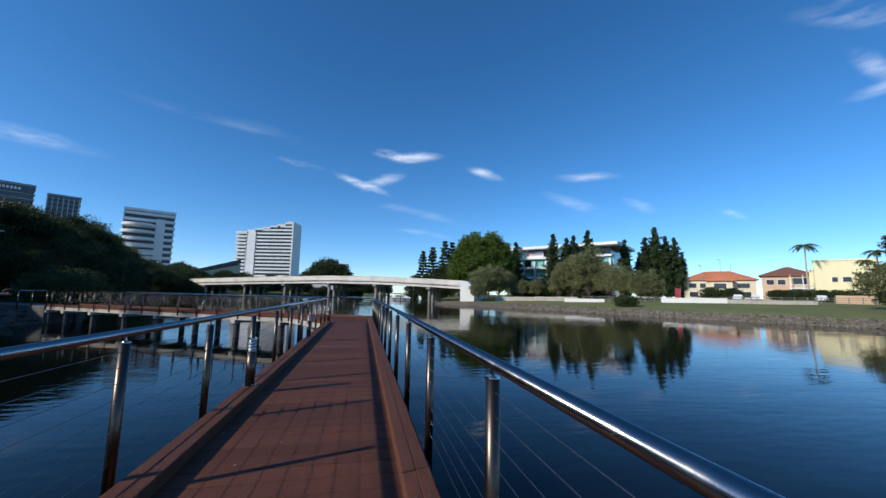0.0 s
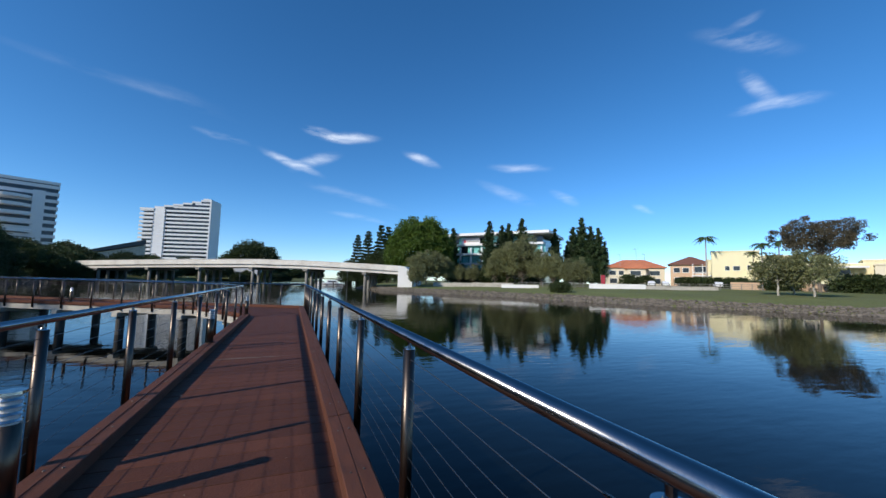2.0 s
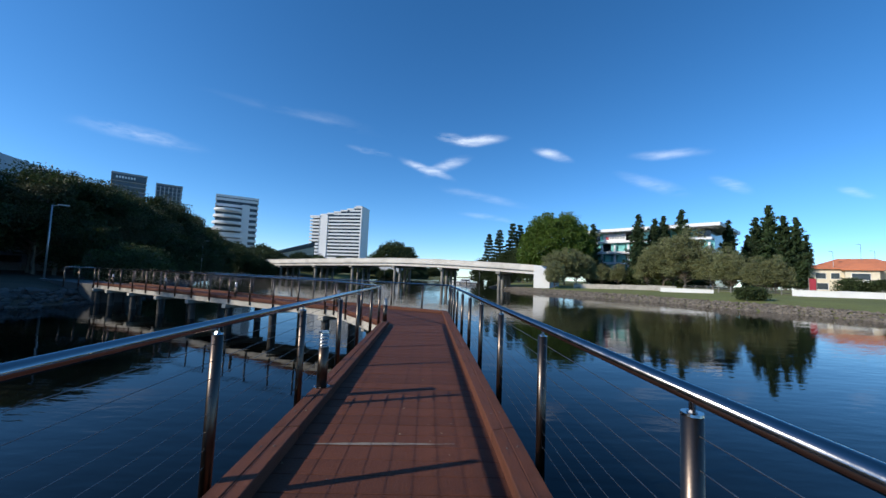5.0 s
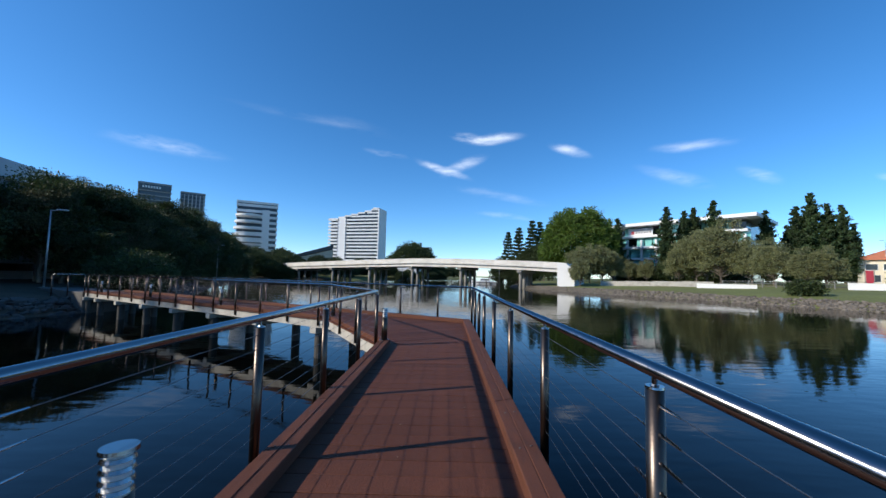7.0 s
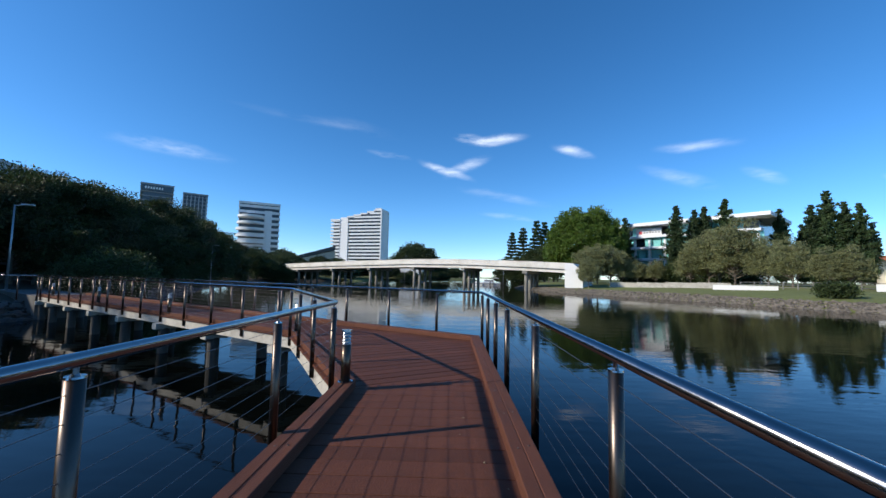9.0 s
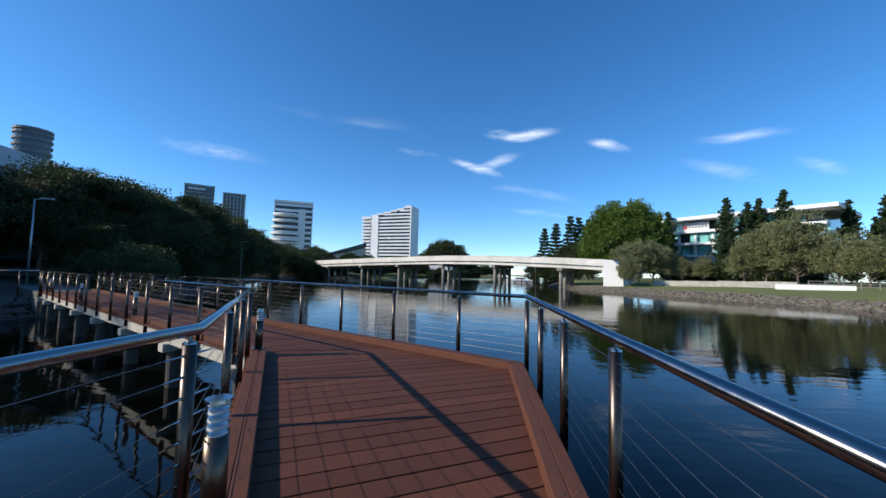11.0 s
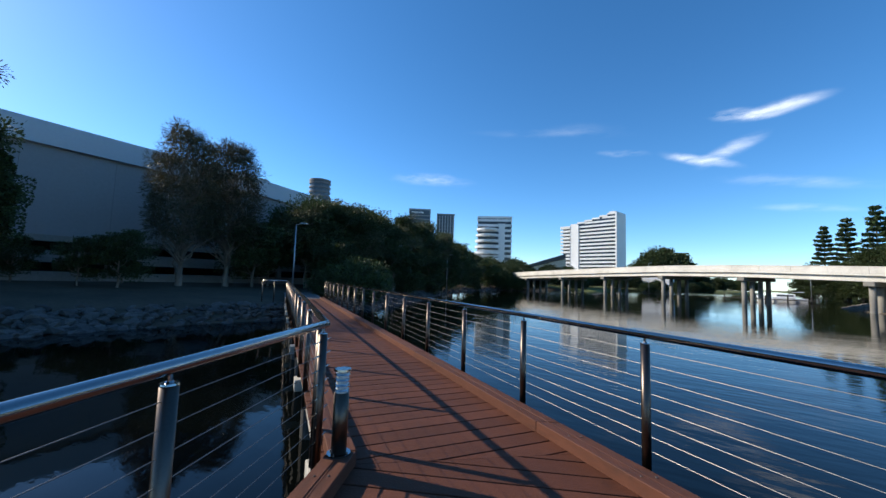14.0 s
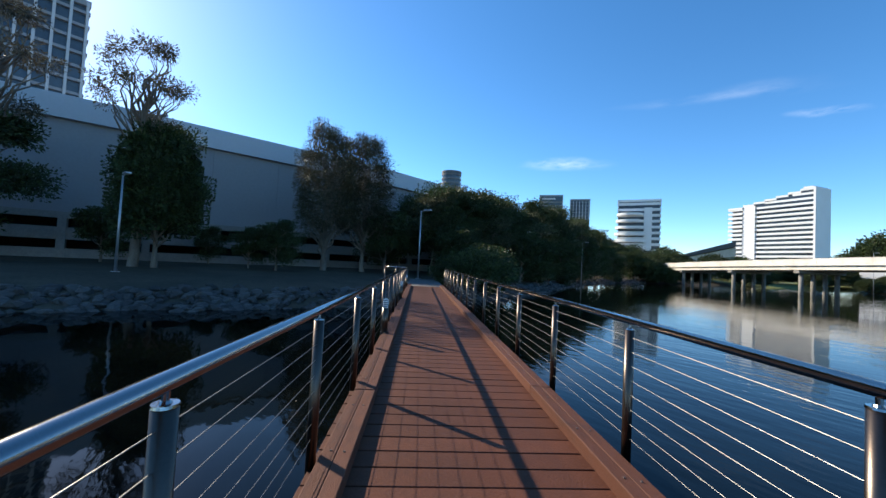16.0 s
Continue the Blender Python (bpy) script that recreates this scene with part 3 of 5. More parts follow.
def post_meshes():
    post = bmesh.new()
    tube(post, (0, 0, -0.2), (0, 0, 0.953), 0.0325, 0.0325, 24)
    cap = bmesh.new()
    tube(cap, (0, 0, 0.953), (0, 0, 0.961), 0.0345, 0.0325, 24)
    spig = bmesh.new()
    tube(spig, (0, 0, 0.961), (0, 0, RAIL_Z - 0.02), 0.010, 0.010, 10)
    tube(spig, (0, 0, 0.961), (0, 0, 0.968), 0.017, 0.013, 10)
    end = bmesh.new()
    sweep(end, ((0, 0.028, 0), (0, 0.05, 0), (0, 0.1, 0), (0, 0.15, 0)), 0.0058, 8)
    for v in end.verts:
        k = 1.35 - 5.5 * (v.co.y - 0.028)
        v.co.x, v.co.z = v.co.x * k, v.co.z * k
    out = []
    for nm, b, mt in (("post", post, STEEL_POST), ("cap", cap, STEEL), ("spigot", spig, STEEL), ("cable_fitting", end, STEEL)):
        me = bpy.data.meshes.new(nm)
        b.to_mesh(me)
        b.free()
        me.materials.append(mt)
        if nm == "post":
            for p in me.polygons:
                p.use_smooth = abs(p.normal.z) < 0.5
        out.append(me)
    return out


POST, CAP, SPIGOT, FITTING = post_meshes()


def add_post(parent, p, ang, end=False):
    m = Matrix.Translation((p.x, p.y, 0)) @ Matrix.Rotation(ang, 4, "Z") @ Matrix.Rotation(radians(random.uniform(-0.3, 0.3)), 4, "X")
    post = piece("post", POST, parent, m)
    for nm, me in (("cap", CAP), ("spigot", SPIGOT)):
        piece(nm, me, post)
    for k in range(8 if end else 0):
        for turn in (0, 180):
            piece("cable_fitting", FITTING, post, pose(0, 0, 0.2 + 0.1 * k, 0, 0, turn))


def railing(line, stops, ends, label):
    """A handrail along a bent line on round posts, with eight tensioned wires. stops: metres along each leg."""
    ob = thing("railing", label, "railing", group="boardwalk railings")
    sweep_pts = [(p.x, p.y, RAIL_Z) for p in line]
    part("handrail", sweep(bmesh.new(), sweep_pts, RAIL_R, 20), STEEL, ob, "polished round stainless handrail", True)
    for k in range(8):
        z = 0.2 + 0.1 * k
        part("cable", sweep(bmesh.new(), [(p.x, p.y, z) for p in line], 0.0019, 6), CABLE, ob)
    for i, leg in enumerate(stops):
        d = (line[i + 1] - line[i]).normalized()
        ang = math.atan2(d.y, d.x) - math.pi / 2
        for s in leg:
            add_post(ob, line[i] + d * s, ang, any(abs(s - e) < 0.01 for e in ends[i]))
    return ob


ry = [28.07 - Y0 - k for k in (0, 1.19, 2.36, 3.5)]
y = 24.57 - 1.52
while y > Y0:
    ry.append(y - Y0)
    y -= 1.52
lens2 = (E_OUT - C).length
o2 = [1.18, 2.63, 4.14]
while o2[-1] + 1.45 < lens2 - 0.2:
    o2.append(o2[-1] + 1.45)
railing(RIGHT_LINE, [sorted(ry), o2 + [lens2 - 0.05]], [[28.07 - Y0, 10.89 - Y0, 18.49 - Y0], [lens2 - 0.05]],
        "stainless steel wire railing on the boardwalk's river side")
ly = [y - Y0 for y in (24.3, 22.85, 21.23, 19.78, 18.15, 16.6, 15.15, 13.66, 12.08, 10.65)]
y = 9.12
while y > Y0:
    ly.append(y - Y0)
    y -= 1.53
legA = (B - A).length
i2, s = [], 0.27
while s < 17.0:
    i2.append(s)
    s += 1.5
railing(LEFT_LINE, [sorted(ly), [1.4, 2.85, legA - 0.05], [0.43, 1.89], i2 + [17.35]], [[24.3 - Y0, 12.08 - Y0, 18.15 - Y0], [legA - 0.05], [], [17.35]],
        "stainless steel wire railing on the boardwalk's inner side")
GATE_A = E_IN + Vector((0.02, -0.05))
GATE_B = E_IN - N2 * 1.3 + D2 * 0.3
railing([GATE_A, GATE_B], [[0.66, 1.3]], [[]], "short stainless railing where the boardwalk meets the bank")


# ---- bollard lights on the kerb ----
def bollard():
    ob = thing("bollard_light", "brushed steel bollard light with louvred head on the kerb", "bollard light", group="bollard lights")
    bm = bmesh.new()
    tube(bm, (0, 0, 0), (0, 0, 0.008), 0.085, 0.085, 24)
    part("base_plate", bm, STEEL, ob)
    for k in range(4):
        a = radians(45 + 90 * k)
        part("bolt", tube(bmesh.new(), (0.068 * math.cos(a), 0.068 * math.sin(a), 0.008), (0.068 * math.cos(a), 0.068 * math.sin(a), 0.018), 0.008, 0.006, 6), BOLT, ob)
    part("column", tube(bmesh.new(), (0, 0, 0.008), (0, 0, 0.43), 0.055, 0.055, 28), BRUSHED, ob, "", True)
    part("lens", tube(bmesh.new(), (0, 0, 0.43), (0, 0, 0.585), 0.043, 0.043, 20), LENS, ob, "frosted lamp lens")
    for k in range(4):
        z = 0.445 + 0.037 * k
        part("louvre", tube(bmesh.new(), (0, 0, z), (0, 0, z + 0.014), 0.056, 0.050, 28), STEEL, ob)
    cap = tube(bmesh.new(), (0, 0, 0.585), (0, 0, 0.60), 0.062, 0.060, 28)
    part("cap", cap, STEEL, ob)
    return ob


first_bollard = bollard()
spots = [Vector((-1.42, 13.14)), Vector((-1.42, 18.49)), Vector((-1.40, 24.31)), Vector((-3.54, 28.12))]
spots += [B + D2 * s + N2 * 0.11 for s in (6.0, 12.0, 18.0)] + [Vector((-1.45, 7.6)), Vector((-1.45, 2.0))]
first_bollard.matrix_basis = Matrix.Translation((spots[0].x, spots[0].y, KH + 0.001))
for p in spots[1:]:
    copy_thing(first_bollard, pose(p.x, p.y, KH + 0.001, 0, 0, random.uniform(0, 90)))


# ---- the road bridge ----
BRIDGE_AXIS = (Vector((-61.3, 144.9)), Vector((22.8, 94.5)))
BRIDGE_DIR = (BRIDGE_AXIS[1] - BRIDGE_AXIS[0]).normalized()
BRIDGE_ACROSS = Vector((-BRIDGE_DIR.y, BRIDGE_DIR.x))
BRIDGE_TOP = ((-61.3, 4.3), (-48.5, 4.75), (-35, 5.15), (-22.3, 5.45), (-9.5, 5.7), (2.9, 5.55), (15.7, 5.0), (22.8, 4.6))


def bridge_z(x):
    return float(np.interp(x, [p[0] for p in BRIDGE_TOP], [p[1] for p in BRIDGE_TOP]))


def beam_along(bm, x0, x1, off0, off1, drop0, drop1, n=1):
    """A beam that follows the bridge's rise, between two offsets across and two depths under the parapet's top."""
    rings = []
    for k in range(n + 1):
        x = x0 + (x1 - x0) * k / n
        c = BRIDGE_AXIS[0] + BRIDGE_DIR * ((x - BRIDGE_AXIS[0].x) / BRIDGE_DIR.x)
        ring = []
        for off, drop in ((off0, drop1), (off1, drop1), (off1, drop0), (off0, drop0)):
            p = c + BRIDGE_ACROSS * off
            ring.append(bm.verts.new((p.x, p.y, bridge_z(x) - drop)))
        rings.append(ring)
    for a, b in zip(rings, rings[1:]):
        for j in range(4):
            bm.faces.new((a[j], a[(j + 1) % 4], b[(j + 1) % 4], b[j]))
    bm.faces.new(rings[0][::-1])
    bm.faces.new(rings[-1])
    bmesh.ops.recalc_face_normals(bm, faces=bm.faces)
    return bm


def bridge():
    ob = thing("road_bridge", "white concrete road bridge on piers across the river", "bridge")
    xs = [-61.3 + 84.1 * k / 24 for k in range(25)]
    part("deck_slab", beam_along(bmesh.new(), -61.3, 22.8, -0.25, 9.2, 0.95, 1.25, 24), BRIDGE, ob)
    for off in (0.15, 2.4, 4.6, 6.8, 8.6):
        part("girder", beam_along(bmesh.new(), -61.3, 22.8, off, off + 0.5, 1.25, 2.0, 24), BRIDGE, ob)
    for off in (-0.25, 9.0):
        for a, b in zip(xs, xs[1:]):
            part("parapet_panel", beam_along(bmesh.new(), a + 0.02, b - 0.02, off, off + 0.2, 0.12, 0.98), BRIDGE, ob)
        part("parapet_rail", beam_along(bmesh.new(), -61.3, 22.8, off - 0.05, off + 0.25, 0.0, 0.12, 24), BRIDGE, ob, "white parapet coping")
    for x in (-48.5, -35, -22.3, -9.5, 2.9, 15.7):
        s = (x - BRIDGE_AXIS[0].x) / BRIDGE_DIR.x
        c = BRIDGE_AXIS[0] + BRIDGE_DIR * s
        m = Matrix.Translation((c.x, c.y, 0)) @ Matrix.Rotation(math.atan2(BRIDGE_ACROSS.y, BRIDGE_ACROSS.x), 4, "Z")
        z = bridge_z(x) - 2.0
        part("crosshead", a_box(-0.2, 9.2, -0.55, 0.55, z - 0.65, z, 0.05, m=m), PIER, ob)
        for k in range(4):
            u = 0.8 + 2.4 * k
            part("pier", tube(bmesh.new(), m @ Vector((u, 0, -3)), m @ Vector((u, 0, z - 0.65)), 0.36, 0.36, 14), PIER, ob, "", True)
    c = BRIDGE_AXIS[1]
    m = Matrix.Translation((c.x, c.y, 0)) @ Matrix.Rotation(math.atan2(BRIDGE_DIR.y, BRIDGE_DIR.x), 4, "Z")
    bm = bmesh.new()
    vs = [bm.verts.new(m @ Vector(p)) for p in ((0, -0.3, -0.6), (3.4, -0.3, -0.6), (3.4, -0.3, 3.0), (1.6, -0.3, 4.45), (0, -0.3, 4.6),
                                                (0, 9.3, -0.6), (3.4, 9.3, -0.6), (3.4, 9.3, 3.0), (1.6, 9.3, 4.45), (0, 9.3, 4.6))]
    for f in ((0, 1, 2, 3, 4), (9, 8, 7, 6, 5), (0, 5, 6, 1), (1, 6, 7, 2), (2, 7, 8, 3), (3, 8, 9, 4), (4, 9, 5, 0)):
        bm.faces.new([vs[i] for i in f])
    bmesh.ops.recalc_face_normals(bm, faces=bm.faces)
    part("abutment", bm, WHITE, ob, "white painted bridge abutment")
    return ob


bridge()


# ---- buildings ----
def inset(poly, d):
    """A convex counter-clockwise polygon moved inwards by d."""
    out = []
    n = len(poly)
    for i in range(n):
        p0, p1, p2 = (Vector(poly[(i + k) % n]) for k in (-1, 0, 1))
        a, b = (p1 - p0).normalized(), (p2 - p1).normalized()
        na, nb = Vector((-a.y, a.x)), Vector((-b.y, b.x))
        m = (na + nb).normalized()
        out.append(tuple(p1 + m * (d / max(0.3, m.dot(na)))))
    return out


def polar(eye, az, dist):
    return Vector((eye[0] + dist * math.sin(radians(az)), eye[1] + dist * math.cos(radians(az))))


EYE_A, EYE_B = (-0.07, 9.8), (-0.6, 24.4)


def hotel():
    ob = thing("hotel_tower", "white stepped hotel tower with dark balcony bands", "hotel")
    p0, p1 = polar(EYE_B, -17.95, 345), polar(EYE_B, -10.6, 322)
    d = (p1 - p0).normalized()
    n = Vector((-d.y, d.x))
    w = (p1 - p0).length
    m = Matrix.Translation((p0.x, p0.y, 1.0)) @ Matrix.Rotation(math.atan2(d.y, d.x), 4, "Z")
    left = 49.6
    right = 58.4
    floors = 16
    ub0, u1, u2 = w * 0.18, w * 0.335, w * 0.978

    def roof(u):
        return left + (right - left) * max(0, min(1, u / u2)) ** 1.15
    part("core", a_box(0.4, w - 0.4, 1.6, 15, 0, left - 1.5, m=m), HOTEL_GLASS, ob, "dark glazing behind the balconies")
    for k in range(floors):
        z = 3.0 + k * (left - 4.5) / (floors - 1)
        bm = bmesh.new()
        box(bm, -0.6, ub0, -1.4, 2.2, z, z + 1.6, 0.0, m)
        part("balcony", bm, HOTEL_WHITE, ob)
    for k in range(floors + 5):
        z = 3.0 + k * (left - 4.5) / (floors - 1)
        ua = u1
        while roof(ua) < z + 2.0 and ua < u2:
            ua += 0.5
        if ua > u2 - 2:
            break
        part("balcony", a_box(ua, u2, -0.4, 2.0, z, z + 1.35, m=m), HOTEL_WHITE, ob)
    part("end_wall", a_box(ub0, u1, -0.9, 3.0, 0, roof((ub0 + u1) / 2) - 0.8, m=m), HOTEL_WHITE, ob)
    part("tall_wall", a_box(u2, w, -0.8, 15.5, 0, right, m=m), HOTEL_WHITE, ob)
    part("roof_edge", a_box(u2 - 5, u2, -0.7, 15.3, right - 0.9, right + 0.7, m=m), HOTEL_WHITE, ob)
    steps = 6
    for k in range(steps):
        ua, ub = ub0 + (u2 - ub0) * k / steps, ub0 + (u2 - ub0) * (k + 1) / steps
        z = roof((ua + ub) / 2) - 0.9
        part("roof_step", a_box(ua, ub, -0.2, 15, left - 2, z, m=m), HOTEL_GLASS, ob)
        part("roof_edge", a_box(ua - 0.1, ub + 0.1, -0.6, 15.2, z, z + 1.3, m=m), HOTEL_WHITE, ob)
    part("roof_edge", a_box(-0.7, ub0, -1.5, 15.2, left - 0.6, left + 0.7, m=m), HOTEL_WHITE, ob)
    part("podium", a_box(-2, 22, -14, -2, 0, 7.5, 0.2, m=m), HOTEL_WHITE, ob)


hotel()


def banded_tower(az0, az1, dist, top, floors, wall, band, label, band_part=0.4, depth=16.0, name="tower_block", rounded=False, base=0.0, eye=EYE_B):
    """A tower of storeys: a glazed core with a projecting slab edge at every floor."""
    ob = thing(name, label, "tower block")
    p0, p1 = polar(eye, az0, dist), polar(eye, az1, dist)
    d = (p1 - p0).normalized()
    w = (p1 - p0).length
    m = Matrix.Translation((p0.x, p0.y, 0)) @ Matrix.Rotation(math.atan2(d.y, d.x), 4, "Z")
    if rounded:
        poly = [(w / 2 + w / 2 * math.cos(t), depth / 2 + depth / 2 * math.sin(t)) for t in [6.28318 * k / 20 for k in range(20)]]
    else:
        poly = [(0, 0), (w, 0), (w, depth), (0, depth)]
    bm = prism(bmesh.new(), inset(poly, 0.8), base, top - 1)
    bmesh.ops.transform(bm, matrix=m, verts=bm.verts)
    part("core", bm, band, ob)
    h = (top - base) / floors
    for k in range(floors):
        z = base + k * h
        bm = prism(bmesh.new(), poly, z, z + h * band_part)
        bmesh.ops.transform(bm, matrix=m, verts=bm.verts)
        part("floor_band", bm, wall, ob)
    bm = prism(bmesh.new(), poly, top - h * 0.4, top)
    bmesh.ops.transform(bm, matrix=m, verts=bm.verts)
    part("roof", bm, wall, ob)
    return ob, m, w


def apartment_block():
    ob, m, w = banded_tower(-30.45, -25.2, 355, 63, 13, HOTEL_WHITE, HOTEL_GLASS, "white apartment tower with curved balconies", 0.45, 18)
    for k in range(6):
        z = 50.3 - k * 5.6
        bm = bmesh.new()
        bmesh.ops.create_cone(bm, cap_ends=True, segments=24, radius1=10.6 + 0.5 * k, radius2=10.6 + 0.5 * k, depth=1.9, matrix=m @ Matrix.Translation((10, 3.6, z)))
        part("curved_balcony", bm, HOTEL_WHITE, ob)
    part("side_wall", a_box(w * 0.62, w * 0.8, -0.6, 4, 0, 56, m=m), HOTEL_WHITE, ob)


apartment_block()
ob, m, w = banded_tower(-41.05, -37.7, 400, 77, 20, GREY_WALL, BLUE_GLASS, "grey glass office tower", 0.22, 22)
part("sign_panel", a_box(1, w - 1, -0.5, 0.1, 70.5, 75.4, m=m), BLUE_GLASS, ob)
for k in range(7):
    part("lettering", a_box(3.0 + k * 1.9, 4.2 + k * 1.9, -0.75, -0.5, 72.0, 73.8, m=m), HOTEL_WHITE, ob, "pale unreadable lettering")
ob, m, w = banded_tower(-36.75, -34.0, 430, 78, 21, GREY_WALL, BLUE_GLASS, "slim grey glass tower", 0.15, 18)
for k in range(7):
    part("mullion", a_box(w * k / 6.5, w * k / 6.5 + 0.7, -0.4, 0.5, 0, 75.5, m=m), GREY_FASCIA, ob)
banded_tower(-55.9, -52.8, 330, 84, 22, TOWER_GREY, BLUE_GLASS, "rounded tower with stacked balcony rings", 0.4, 16, rounded=True)
banded_tower(-81.0, -76.5, 140, 36, 10, GREY_FASCIA, BLUE_GLASS, "rounded balcony tower behind the hall roof", 0.45, 12, rounded=True, eye=(-2.9, 28.3))
banded_tower(-64.3, -61.5, 220, 53, 15, GREY_WALL, BLUE_GLASS, "rounded dark tower behind the hall roof", 0.35, 12, rounded=True, eye=(-2.9, 28.3))
ob, m, w = banded_tower(-111, -100.4, 120, 58, 18, GREY_WALL, BLUE_GLASS, "tall dark glass tower with pale mullions", 0.2, 24, eye=(-2.9, 28.3))
for k in range(9):
    part("mullion", a_box(w * k / 8.3, w * k / 8.3 + 0.5, -0.5, 0.4, 0, 57.5, m=m), GREY_FASCIA, ob)


def wedge_building():
    ob = thing("wedge_roof_building", "low building under a steep dark sloping roof", "building")
    p0, p1 = polar(EYE_B, -25.5, 285), polar(EYE_B, -17.4, 285)
    d = (p1 - p0).normalized()
    w = (p1 - p0).length
    m = Matrix.Translation((p0.x, p0.y, 0)) @ Matrix.Rotation(math.atan2(d.y, d.x), 4, "Z")
    bm = bmesh.new()
    vs = [bm.verts.new(m @ Vector(p)) for p in ((0, 0, 0), (w, 0, 0), (w, 0, 19.5), (0, 0, 8.5), (0, 14, 0), (w, 14, 0), (w, 14, 19.5), (0, 14, 8.5))]
    for f in ((0, 1, 2, 3), (7, 6, 5, 4), (0, 4, 5, 1), (1, 5, 6, 2), (3, 7, 4, 0)):
        bm.faces.new([vs[i] for i in f])
    bmesh.ops.recalc_face_normals(bm, faces=bm.faces)
    part("wall", bm, FASCIA, ob)
    bm = bmesh.new()
    vs = [bm.verts.new(m @ Vector(p)) for p in ((-2, -1, 8.4), (w, -1, 20.0), (w, 15, 20.0), (-2, 15, 8.4), (-2, -1, 9.6), (w, -1, 23.0), (w, 15, 23.0), (-2, 15, 9.6))]
    for f in ((3, 2, 1, 0), (4, 5, 6, 7), (0, 1, 5, 4), (1, 2, 6, 5), (2, 3, 7, 6), (3, 0, 4, 7)):
        bm.faces.new([vs[i] for i in f])
    part("roof", bm, ROOF_DARK, ob, "dark sloping sheet roof")


wedge_building()


def white_pavilion():
    ob = thing("pavilion", "low white flat-roofed building beyond the bridge", "building")
    p = polar(EYE_B, -7.7, 190)
    m = pose(p.x, p.y, 0, 0, 0, -5)
    part("wall", a_box(0, 11.6, 0, 6, -1, 8.9, m=m), WHITE, ob)
    part("roof", a_box(-0.4, 12.0, -0.4, 6.4, 8.9, 9.3, m=m), ROOF_WHITE, ob)
    for k in range(5):
        part("window", a_box(0.9 + 2.1 * k, 2.3 + 2.1 * k, -0.05, 0.1, 7.0, 7.9, m=m), WINDOW_DARK, ob)


white_pavilion()


def exhibition_hall():
    ob = thing("exhibition_hall", "long grey windowless hall over car park decks in shade", "hall")
    x, y0, y1 = -46.0, -30.0, 66.0

    def top(y):
        return float(np.interp(y, [-30, 22, 28, 48, 66], [13.7, 13.7, 13.5, 13.0, 11.6]))
    n = 16
    for k in range(n):
        a, b = y0 + (y1 - y0) * k / n, y0 + (y1 - y0) * (k + 1) / n
        part("wall_panel", a_box(x - 0.5, x, a + 0.01, b - 0.01, 4.0, top((a + b) / 2) - 1.8), GREY_WALL, ob)
        bm = bmesh.new()
        vs = [bm.verts.new(p) for p in ((x + 0.5, a, top(a) - 2.0), (x + 0.5, b, top(b) - 2.0), (x + 0.2, b, top(b)), (x + 0.2, a, top(a)),
                                        (x - 1.0, a, top(a) - 2.0), (x - 1.0, b, top(b) - 2.0), (x - 1.0, b, top(b)), (x - 1.0, a, top(a)))]
        for f in ((0, 1, 2, 3), (7, 6, 5, 4), (0, 4, 5, 1), (1, 5, 6, 2), (2, 6, 7, 3), (3, 7, 4, 0)):
            bm.faces.new([vs[i] for i in f])
        bmesh.ops.recalc_face_normals(bm, faces=bm.faces)
        part("fascia", bm, GREY_FASCIA, ob, "light grey metal fascia")
    part("roof", a_box(-110, x - 1.0, y0, y1, 10.2, 10.5), GREY_FASCIA, ob)
    part("end_wall", a_box(-110, x - 0.5, y1 - 0.5, y1, 0, 10.2), GREY_WALL, ob)
    part("back_wall", a_box(-110.5, -110, y0, y1, 0, 10.2), GREY_WALL, ob)
    # solid black block in place of the car park's unlit depth
    part("car_park_shade_block", a_box(-60, -56, y0, y1 - 1, 0, 4.0), CAR_PARK_SHADE, ob)
    for z0, z1 in ((0.0, 1.0), (1.75, 2.75), (3.5, 4.02)):
        part("spandrel", a_box(x - 0.4, x + 0.05, y0, y1, z0, z1), CONCRETE_DARK, ob)
    part("car_park_floor", a_box(-56, x - 0.4, y0, y1, 2.2, 2.5), CONCRETE_DARK, ob)
    y = y0
    while y < y1:
        part("column", a_box(x - 0.5, x + 0.12, y, y + 0.55, 0, 4.0), CONCRETE_DARK, ob)
        y += 5.5
    return ob


exhibition_hall()


